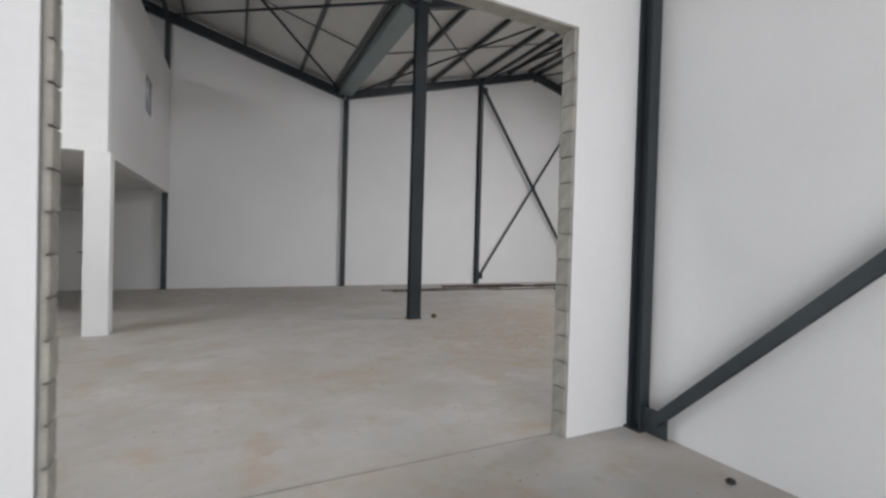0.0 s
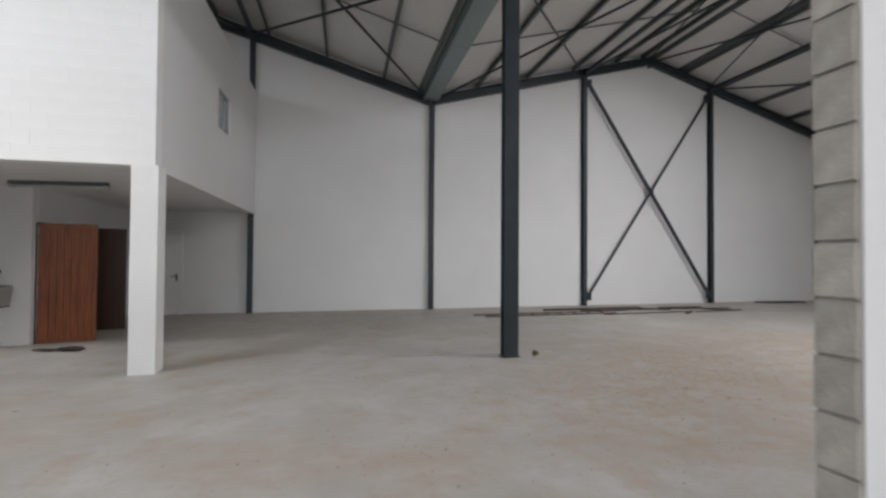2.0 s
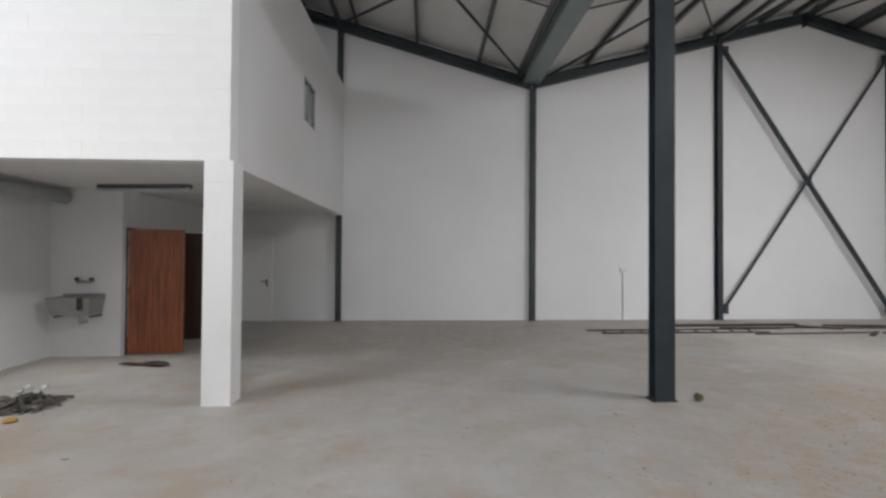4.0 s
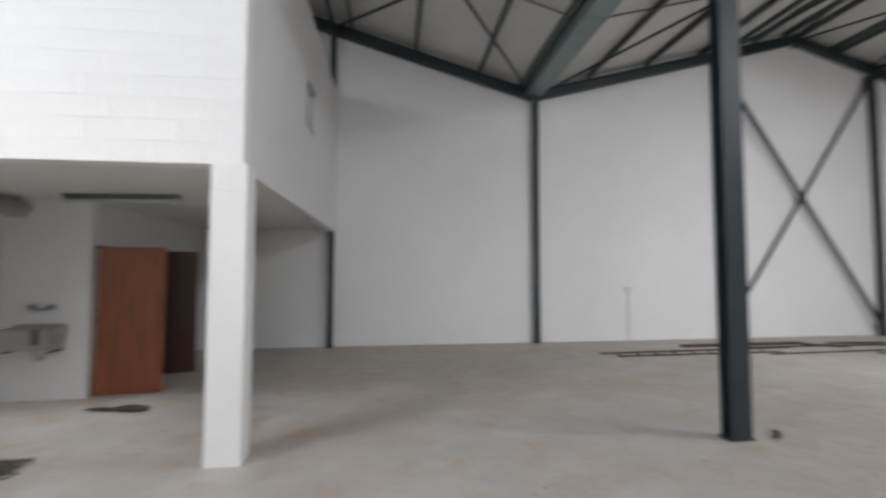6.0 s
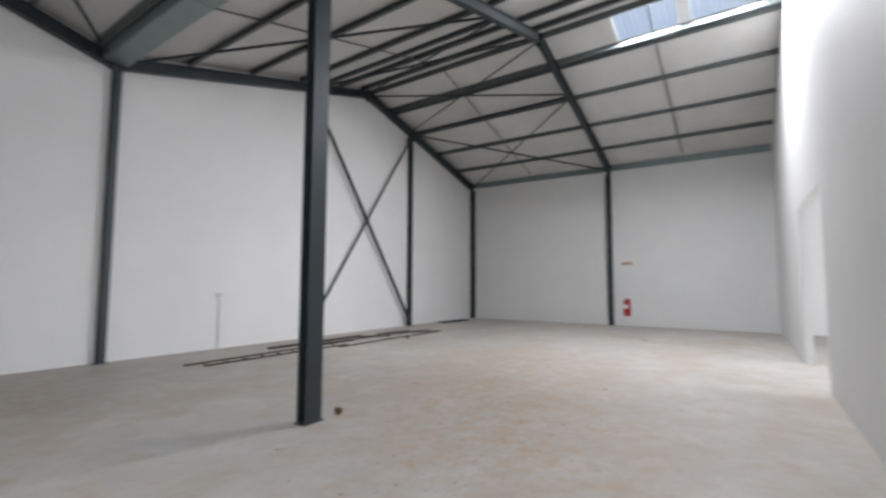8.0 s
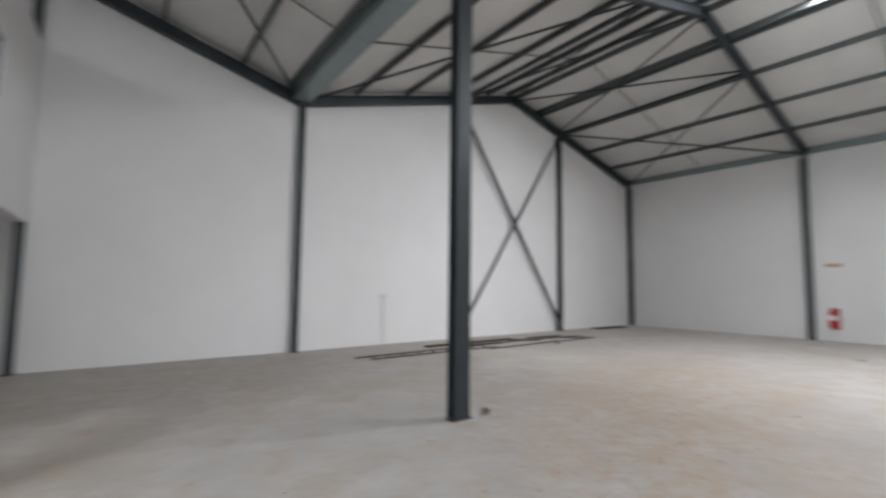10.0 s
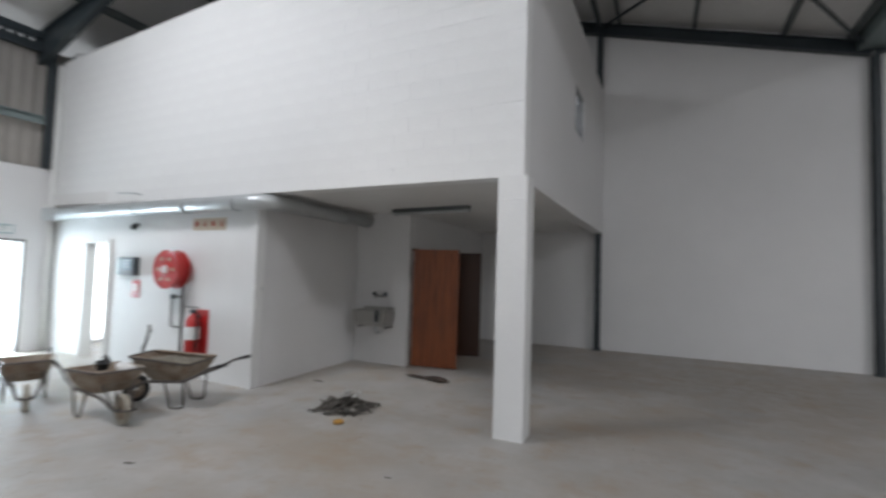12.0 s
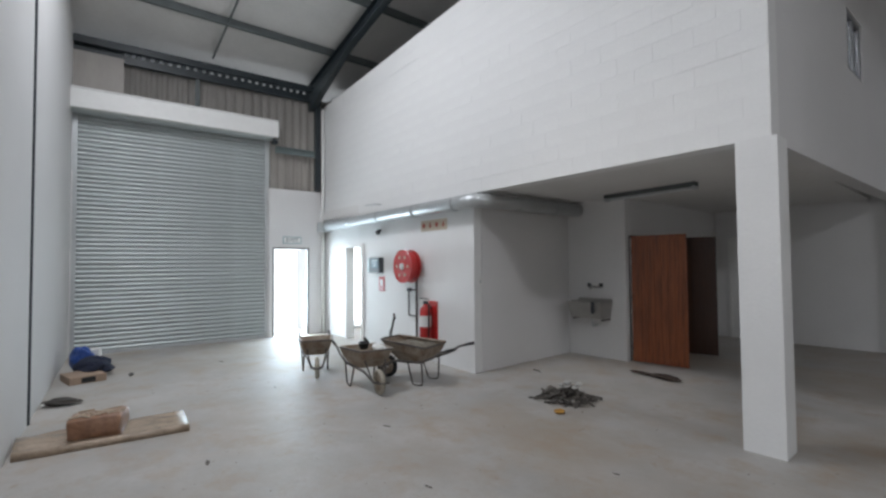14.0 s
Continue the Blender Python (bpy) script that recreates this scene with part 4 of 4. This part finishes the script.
# back wall outlet with its conduit
ou = thing("wall_outlet", pose(6.55, Y_BACK, 1.3), "small white outlet box with a conduit to the floor", "outlet")
part("box", box((0, -0.03, 0), (0.16, 0.06, 0.1), bevel=0.006), GALV, ou)
part("conduit", tube([(0, -0.02, -0.05), (0, -0.02, -1.3)], 0.014), GALV, ou)

# vertical joint on the partition
PM, PL = along((-0.24, Y_PART), (-10.45, Y_PART + 0.080 * 10.21))
jn = thing("joint_strip", PM @ pose(5.98, 0, 0), "dark vertical movement joint strip on the partition", "joint strip")
part("strip", box((0, -0.008, 2.9), (0.05, 0.022, 5.8), bevel=0.004), DARKGREY, jn)

# ---- wheelbarrows ----
def wheelbarrow(m, label, load, tilt=0.0):
    """The wheel stands at the origin and the handles point along -x."""
    t = thing("wheelbarrow", m, label, "wheelbarrow", "wheelbarrows")
    wheel = part("wheel", lathe(((0.05, 0.03), (0.13, 0.02), (0.13, -0.02), (0.05, -0.03)), pose(0, 0, 0.19, 90, 0, 0), 18), RUST, t)
    tyre = [(0.13 + 0.03 + 0.032 * math.cos(a), 0.038 * math.sin(a)) for a in [2 * math.pi * i / 10 for i in range(11)]]
    smooth(part("tyre", lathe(tyre, pose(0, 0, 0.19, 90, 0, 0), 24), BLACK if load == 2 else CEMENT, wheel))
    part("axle", tube([(0, -0.1, 0.19), (0, 0.1, 0.19)], 0.012), TUBE, wheel)
    bm = bmesh.new()
    outer_top = [(-0.05, -0.27, 0.66), (-0.95, -0.34, 0.60), (-0.95, 0.34, 0.60), (-0.05, 0.27, 0.66)]
    outer_bot = [(-0.30, -0.17, 0.36), (-0.78, -0.21, 0.33), (-0.78, 0.21, 0.33), (-0.30, 0.17, 0.36)]

    def ring(a, b, f, grow):
        c = Vector((-0.52, 0, 0))
        out = []
        for p, q in zip(a, b):
            v = Vector(p).lerp(Vector(q), f)
            d = Vector((v.x - c.x, v.y, 0))
            out.append(bm.verts.new(v + d.normalized() * grow))
        return out

    rs_ = [ring(outer_top, outer_bot, 1.0, 0.0), ring(outer_top, outer_bot, 0.5, 0.03), ring(outer_top, outer_bot, 0.0, 0.0), ring(outer_top, outer_bot, 0.0, -0.02), ring(outer_top, outer_bot, 0.5, 0.012), ring(outer_top, outer_bot, 0.95, -0.012)]
    for p, q in zip(rs_, rs_[1:]):
        for j in range(4):
            bm.faces.new((p[j], p[(j + 1) % 4], q[(j + 1) % 4], q[j]))
    bm.faces.new(rs_[0])
    bm.faces.new(list(reversed(rs_[-1])))
    es = [e for e in bm.edges if abs((e.verts[0].co - e.verts[1].co).z) > 0.05]
    bmesh.ops.bevel(bm, geom=es, offset=0.05, segments=3, affect='EDGES', profile=0.5)
    tray = part("tray", bm, RUST, t)
    loop = [Vector(p) for p in outer_top]
    pts = [loop[0].lerp(loop[1], 0.5)]
    for i in (1, 2, 3, 0):
        pts += bend(loop[i - 1], loop[i], loop[(i + 1) % 4], 0.07, 3)
    pts.append(pts[0])
    part("rim", tube(pts, 0.012, 8), TUBE, tray)
    for s in (-1, 1):
        part("handle", tube([(0.02, s * 0.09, 0.19), (-0.25, s * 0.16, 0.32), (-0.8, s * 0.25, 0.36), (-1.05, s * 0.28, 0.46), (-1.2, s * 0.29, 0.56), (-1.42, s * 0.30, 0.62)], 0.018), TUBE, t)
        part("grip", tube([(-1.30, s * 0.295, 0.588), (-1.45, s * 0.30, 0.628)], 0.023), BLACK, t)
        part("leg", tube([(-0.55, s * 0.21, 0.34), *bend((-0.55, s * 0.21, 0.34), (-0.66, s * 0.23, 0.0), (-0.86, s * 0.23, 0.02), 0.06), *bend((-0.66, s * 0.23, 0.015), (-0.84, s * 0.23, 0.015), (-0.84, s * 0.26, 0.37), 0.06), (-0.84, s * 0.26, 0.37)], 0.014), TUBE, t)
        part("strut", tube([(0.0, s * 0.10, 0.19), (-0.16, s * 0.17, 0.5)], 0.012), TUBE, t)
    part("front_bar", tube([(0.02, -0.09, 0.19), (0.23, -0.06, 0.22), (0.24, 0, 0.22), (0.23, 0.06, 0.22), (0.02, 0.09, 0.19)], 0.013), TUBE, t)
    rng = random.Random(load + 5)
    bm = bmesh.new()
    n = 10
    g = [[bm.verts.new((-0.16 - 0.70 * i / n, (-0.22 + 0.44 * j / n) * (0.9 + 0.15 * i / n), (0.5 if load < 2 else 0.58) + 0.05 * noise.noise((i * 0.5, j * 0.5, load)) + 0.05 * math.sin(math.pi * i / n) * math.sin(math.pi * j / n))) for j in range(n + 1)] for i in range(n + 1)]
    for i in range(n):
        for j in range(n):
            bm.faces.new((g[i][j], g[i + 1][j], g[i + 1][j + 1], g[i][j + 1]))
    bmesh.ops.solidify(bm, geom=bm.faces, thickness=0.05)
    part("dried_mix", bm, CEMENT, t, "crust of dried mortar")
    return t


def at(x, y, turn, size=0.87):
    return pose(x, y, 0, 0, 0, turn) @ Matrix.Scale(size, 4)


wheelbarrow(at(-6.0, 6.42, -22, 0.8), "rusty wheelbarrow with a cement-crusted wheel, facing out", 0)
wheelbarrow(at(-4.72, 6.66, -10, 0.82), "rusty brown wheelbarrow parked between two others", 1)
wheelbarrow(at(-5.40, 7.22, 200), "cement-caked wheelbarrow with handles turned outwards", 2)
sh = thing("spade", pose(-5.43, 7.30, 0.60, 0, -38, 160), "short grey tool handle sticking out of a barrow", "spade")
part("shaft", tube([(0, 0, 0), (0.0, 0, 0.36)], 0.016), TUBE, sh)
part("grip", tube([(-0.05, 0, 0.36), (0.05, 0, 0.36)], 0.016), TUBE, sh)
part("blade", box((0, 0, -0.03), (0.14, 0.012, 0.12), bevel=0.004), TUBE, sh)
bk = thing("paint_bucket", pose(-5.2, 6.72, 0.5, 6, 8, 0) @ Matrix.Scale(0.62, 4), "small black bucket lying in a wheelbarrow", "bucket")
smooth(part("pail", lathe(((0, 0), (0.085, 0), (0.11, 0.12), (0.118, 0.12), (0.118, 0.13), (0.1, 0.13), (0.078, 0.012), (0, 0.012)), None, 16), BLACK, bk))
part("handle", tube([(-0.11, 0, 0.12), (-0.08, 0, 0.19), (0, 0, 0.21), (0.08, 0, 0.19), (0.11, 0, 0.12)], 0.005, 6), TUBE, bk)

# ---- rubbish on the floor ----
def lump_bm(rng, r, flat=0.6, k=2):
    bm = bmesh.new()
    bmesh.ops.create_icosphere(bm, subdivisions=k, radius=r)
    sd = rng.random() * 50
    for v in bm.verts:
        v.co *= 1 + 0.45 * noise.noise(v.co / r * 1.3 + Vector((sd, 0, 0)))
        v.co.z *= flat
    lo = min(v.co.z for v in bm.verts)
    for v in bm.verts:
        v.co.z -= lo
    return bm


rng = random.Random(3)
pile = thing("rubbish_heap", pose(-3.06, 8.2, 0, 0, 0, 45) @ Matrix.Diagonal((0.76, 0.76, 1.4, 1)), "swept heap of dark offcuts, rags and white packaging", "rubbish heap")
for i in range(46):
    r, a = 0.36 * math.sqrt(rng.random()), rng.random() * 6.28
    ln = rng.uniform(0.10, 0.34)
    hgt = 0.015 + 0.10 * max(0, 1 - r / 0.36) * rng.random()
    mm = pose(r * 1.15 * math.cos(a), r * math.sin(a), hgt, rng.uniform(-14, 14), rng.uniform(-14, 14), rng.random() * 360)
    part("offcut", box((0, 0, 0), (ln, rng.uniform(0.015, 0.05), rng.uniform(0.008, 0.022)), mm, bevel=0.002), DEBRIS, pile)
for i in range(9):
    ob = part("scrap", lump_bm(rng, rng.uniform(0.04, 0.09), 0.5), DEBRIS, pile)
    ob.location = (rng.uniform(-0.25, 0.25), rng.uniform(-0.22, 0.22), 0.01)
for x, y, s in ((0.06, 0.16, 0.07), (0.22, 0.1, 0.06), (-0.06, 0.05, 0.05), (0.12, -0.06, 0.045)):
    ob = part("white_packaging", lump_bm(rng, s, 0.35), mat("grubby_white", (0.55, 0.54, 0.51), 0.7, var=0.35, scale=12, fine=50, bump=0.5), pile, "crumpled white packaging")
    ob.location = (x, y, 0.10)
part("stick", tube([(-0.5, -0.05, 0.015), (-0.1, 0.0, 0.05)], 0.012), DEBRIS, pile)
part("stick", tube([(0.2, 0.05, 0.05), (0.55, 0.0, 0.015)], 0.012), DEBRIS, pile)
ob = tagged(link("orange_scrap", lump_bm(rng, 0.055, 0.45), ORANGE), "crumpled orange-yellow scrap beside the heap", "scrap")
ob.location = (-2.82, 7.74, 0.0)

rag = lump_bm(rng, 0.2, 0.16, 3)
ob = tagged(link("dark_rag", rag, mat("dirty_brown_rag", (0.055, 0.038, 0.03), 0.9, var=0.4, scale=9, fine=50, bump=0.6)), "flat dark brown rag on the floor by the doors", "rag")
ob.matrix_world = pose(-2.68, 9.98, 0, 0, 0, -8) @ Matrix.Diagonal((1.15, 0.42, 1, 1))
ob = tagged(link("dark_rag", lump_bm(rng, 0.15, 0.16, 3), ob.data.materials[0]), "narrow dark brown rag on the floor by the doors", "rag")
ob.matrix_world = pose(-3.02, 10.03, 0, 0, 0, -5) @ Matrix.Diagonal((1.3, 0.3, 1, 1))

wr = tagged(link("white_rag", lump_bm(random.Random(4), 0.11, 0.5, 3), WHITEP), "crumpled white rag lying in a wheelbarrow", "rag")
wr.matrix_world = pose(-4.98, 6.80, 0.47, 0, 20, 30) @ Matrix.Diagonal((1, 0.6, 1, 1))

# wrapped board and sack
bd = thing("wrapped_board", pose(-5.28, 4.0, 0, 0, 0, 0), "pale board wrapped in shiny clear film on the floor", "board")
bm = bmesh.new()
q = [(-0.31, -0.69), (0.20, -0.69), (0.37, 0.60), (-0.20, 0.64)]
n = 12
top = [[bm.verts.new((*(Vector(q[0]).lerp(Vector(q[1]), i / n)).lerp(Vector(q[3]).lerp(Vector(q[2]), i / n), j / n), 0.06 + 0.02 * noise.noise((i * 0.55, j * 0.55, 2)))) for j in range(n + 1)] for i in range(n + 1)]
for i in range(n):
    for j in range(n):
        bm.faces.new((top[i][j], top[i + 1][j], top[i + 1][j + 1], top[i][j + 1]))
ge = bmesh.ops.extrude_face_region(bm, geom=list(bm.faces))
for v in [e for e in ge["geom"] if isinstance(e, bmesh.types.BMVert)]:
    v.co.z = 0.0
smooth(part("board", bm, FILM, bd))
sc = thing("wrapped_pack", pose(-5.25, 3.90, 0.06, 0, 0, 76), "brown pack in torn shiny film lying on a board", "pack")
bm = box((0, 0, 0.09), (0.44, 0.34, 0.2), bevel=0.06)
bmesh.ops.subdivide_edges(bm, edges=list(bm.edges), cuts=3, use_grid_fill=True)
for v in bm.verts:
    v.co += Vector((1, 1, 0.7)) * (0.028 * noise.noise(v.co * 7)) * (1 if v.co.z > 0.02 else 0)
smooth(part("pack", bm, mat("brown_film", (0.32, 0.17, 0.10), 0.4, var=0.35, scale=9, fine=18, bump=0.9), sc))
rng2 = random.Random(8)
for k in range(16):
    x, y = rng2.uniform(-0.16, 0.16), rng2.uniform(-0.12, 0.1)
    turn = Matrix.Translation((x, y, 0.196)) @ Matrix.Rotation(radians(rng2.choice((30, -35)) + rng2.uniform(-12, 12)), 4, "Z")
    part("torn_film", box((0, 0, 0), (rng2.uniform(0.08, 0.16), rng2.uniform(0.008, 0.016), 0.012), turn, bevel=0.002), CREAM, sc, "pale torn film")

bg = tagged(link("blue_bag", lump_bm(rng, 0.27, 0.75, 3), NAVY), "slumped dark navy bag on the floor", "bag")
bg.matrix_world = pose(-8.45, 4.0, 0.02, 0, 0, 20) @ Matrix.Diagonal((1, 0.8, 0.62, 1))
bg = tagged(link("blue_plastic_bag", lump_bm(rng, 0.17, 1.1, 3), BLUE), "bright blue plastic bag behind a dark bag", "bag")
bg.matrix_world = pose(-8.72, 3.86, 0.05, 0, 0, 20) @ Matrix.Diagonal((0.9, 0.9, 0.9, 1))
cb = thing("cardboard_box", pose(-8.15, 3.86, 0, 0, 0, 12), "flattened brown cardboard box under the bags", "box")
part("body", box((0, 0, 0.05), (0.5, 0.42, 0.1), bevel=0.006), CARD, cb)
part("flap", box((0.32, 0.05, 0.03), (0.2, 0.36, 0.006), Matrix.Rotation(radians(8), 4, 'Y')), CARD, cb)
# black plate on the closed side, for the shade inside an open end
part("shade_patch", box((0.252, 0.0, 0.05), (0.006, 0.16, 0.07)), BLACK, cb, "black patch for the shade in the box opening")
wc = thing("white_carton", pose(-8.85, 3.98, 0, 0, 0, -15), "small white carton among the bags", "box")
part("body", box((0, 0, 0.16), (0.22, 0.2, 0.32), bevel=0.004), WHITEP, wc)
part("lid", box((0, 0, 0.325), (0.226, 0.206, 0.02), bevel=0.003), WHITEP, wc)
ob = tagged(link("dark_clump", lump_bm(rng, 0.17, 0.2, 3), DEBRIS), "dark clump of rope and dirt by the wall", "clump")
ob.matrix_world = pose(-6.85, 3.62, 0, 0, 0, 60) @ Matrix.Diagonal((1.2, 0.6, 1, 1))

# bars and strips along the back wall
def bar(x0, y0, x1, y1, w=0.05, h=0.03, label="dark rusty steel bar lying on the floor"):
    m, length = along((x0, y0), (x1, y1))
    ob = tagged(link("steel_bar", box((length / 2, 0, h / 2), (length, w, h), bevel=0.003), REBAR), label, "bar", "bars by the back wall")
    ob.matrix_world = m


bar(4.9, 12.85, 9.6, 13.0, 0.035)
bar(5.1, 12.5, 8.9, 12.52, 0.035)
bar(7.2, 13.45, 10.4, 13.5, 0.14, 0.05, "thick dark timber strip lying on the floor")
bar(8.2, 13.15, 12.2, 13.05, 0.04)
bar(8.4, 12.3, 11.2, 12.42, 0.03)
bar(10.5, 13.1, 13.2, 12.95, 0.05)
bar(10.2, 13.35, 11.0, 12.9, 0.09, 0.04)
bar(11.0, 13.4, 12.5, 13.3, 0.07, 0.04)
bar(10.8, 12.05, 11.4, 12.5, 0.09, 0.03)
bar(11.4, 12.35, 13.0, 12.45, 0.05)
bar(12.1, 12.9, 13.1, 12.45, 0.05)
for i in range(9):
    bar(5.2 + i * 0.42, 12.52, 5.26 + i * 0.42, 12.83, 0.03, 0.02, "short dark cross bar between two long ones")
pl = thing("black_sheet", pose(16.6, 14.1, 0, 0, 0, -5), "flat black sheet lying by the back wall", "sheet")
part("sheet", box((0, 0, 0.02), (1.7, 0.4, 0.04), bevel=0.006), BLACK, pl)

ob = tagged(link("rubble_lump", lump_bm(rng, 0.05, 0.9), mat("brown_lump", (0.14, 0.11, 0.06), 0.9, var=0.4, scale=9, fine=50, bump=0.5)), "small brown lump beside the steel column", "lump")
ob.location = (4.33, 8.08, 0)
ob = tagged(link("rubble_lump", lump_bm(rng, 0.028, 0.6), BLACK), "small black lump by the wall foot", "lump")
ob.location = (3.45, 1.80, 0)

# single scraps on the floor
SCRAPS = ((7.54, 5.69, 0.05), (14.38, 6.27, 0.14), (5.3, 6.1, 0.025), (6.9, 4.6, 0.03), (9.3, 6.6, 0.03), (-4.0, 4.56, 0.05), (-8.09, 4.42, 0.11), (-8.14, 5.68, 0.06), (-3.73, 6.13, 0.045), (-2.49, 5.69, 0.035), (-5.94, 5.8, 0.03), (-1.7, 6.9, 0.03), (-4.2, 9.1, 0.09), (-1.5, 9.4, 0.04))
rng = random.Random(17)
for x, y, r in SCRAPS:
    ob = tagged(link("floor_scrap", lump_bm(rng, r * 0.75, 0.07), DEBRIS), "flat dark scrap of building waste on the concrete", "scrap", "floor scraps")
    ob.matrix_world = pose(x, y, 0, 0, 0, rng.uniform(-20, 20)) @ Matrix.Diagonal((1.5, 0.45, 1, 1))

# ---- loose grit and chips all over the floor ----
chips = bmesh.new()
rng = random.Random(11)
for i in range(3600):
    if i < 2000:
        d, e = rng.gauss(0, 1), rng.gauss(0, 1)
        x, y = 6.3 + 2.2 * d - 0.3 * e, 6.9 + 0.8 * d + 0.7 * e
    else:
        x, y = rng.uniform(-9.5, 18.5), rng.uniform(0.2, 14.2)
    if -4.8 < x < -4.4 or (2.6 < y < 3.6 and not 0 < x < 2.8):
        continue
    s = rng.uniform(0.003, 0.008) * (1.6 if rng.random() < 0.05 else 1)
    c = Vector((x, y, 0))
    a = rng.random() * 3
    base = [chips.verts.new(c + Vector((s * math.cos(a + k * 1.57) * rng.uniform(0.6, 1.6), s * math.sin(a + k * 1.57) * rng.uniform(0.6, 1.3), 0.0))) for k in range(4)]
    tip = chips.verts.new(c + Vector((0, 0, s * 0.7)))
    for k in range(4):
        chips.faces.new((base[k], base[(k + 1) % 4], tip))
tagged(link("grit", chips, mat("brown_grit", (0.25, 0.19, 0.135), 0.95, var=0.4, scale=3, fine=40, bump=0.3)), "scattered brown grit and chips on the concrete", "grit", kind="stuff")

# floor joint under the opening
jt = tagged(link("floor_joint", box((1.35, 2.86, 0.002), (3.15, 0.012, 0.005)), MORTAR), "thin dark joint in the concrete under the opening", "joint", kind="structure")

# ---- blocks: bare jambs of the opening, painted face of the mezzanine ----
def shared(name, mesh, material, parent, m):
    ob = new(name, mesh)
    ob.parent = parent
    ob.matrix_basis = m
    return ob


bm = box((0, 0, 0), (0.03, 0.137, 0.186), bevel=0.006)
jm = bpy.data.meshes.new("jamb_block")
bm.to_mesh(jm)
bm.free()
jm.materials.append(BLOCK)
for name, x, s in (("jamb_east", 2.915, 1), ("jamb_west", -0.225, -1)):
    jam = link(name, box((x + s * 0.004, 2.815, 1.585), (0.02, 0.132, 3.17)), MORTAR)
    tagged(jam, "unpainted grey concrete block jamb with open joints", "jamb", kind="structure")
    rng = random.Random(int(x * 10))
    for k in range(16):
        z = 0.098 + k * 0.198
        if z > 3.1:
            break
        d = rng.uniform(-0.005, 0.004)
        shared("block", jm, BLOCK, jam, pose(x - s * 0.006 + d, 2.815 + rng.uniform(-0.002, 0.002), z, 0, rng.uniform(-0.6, 0.6), rng.uniform(-0.8, 0.8)))
lint = link("lintel_soffit", box((1.35, 2.815, 3.163), (3.15, 0.137, 0.02)), BLOCK)
tagged(lint, "bare concrete underside of the lintel", "lintel", kind="structure")

bm = box((0, 0.0, 0), (0.3910, 0.008, 0.1926), bevel=0.0008)
fm = bpy.data.meshes.new("face_block")
bm.to_mesh(fm)
bm.free()
fm.materials.append(BLOCKW)
face = bpy.data.objects["wall_mezzanine_front"]
made = 0
rng = random.Random(21)
rest = bmesh.new()
for r in range(16):
    z = SOFF + 0.098 + r * 0.195
    for c in range(25):
        u = 0.2 + c * 0.392 + (0.196 if r % 2 else 0)
        if u + 0.19 > 9.1 or z + 0.1 > mez_top(u + 0.2):
            continue
        if made < 296:
            shared("block", fm, BLOCKW, face, pose(u, rng.choice((-0.0006, 0.0, 0.0, 0.0, 0.0008)), z, rng.uniform(-0.6, 0.6)))
            made += 1
        else:
            add_box(rest, (u, rng.uniform(-0.001, 0.002), z), (0.3910, 0.008, 0.1926))
ob = part("blocks", rest, BLOCKW, face)
ob["kind"] = "stuff"
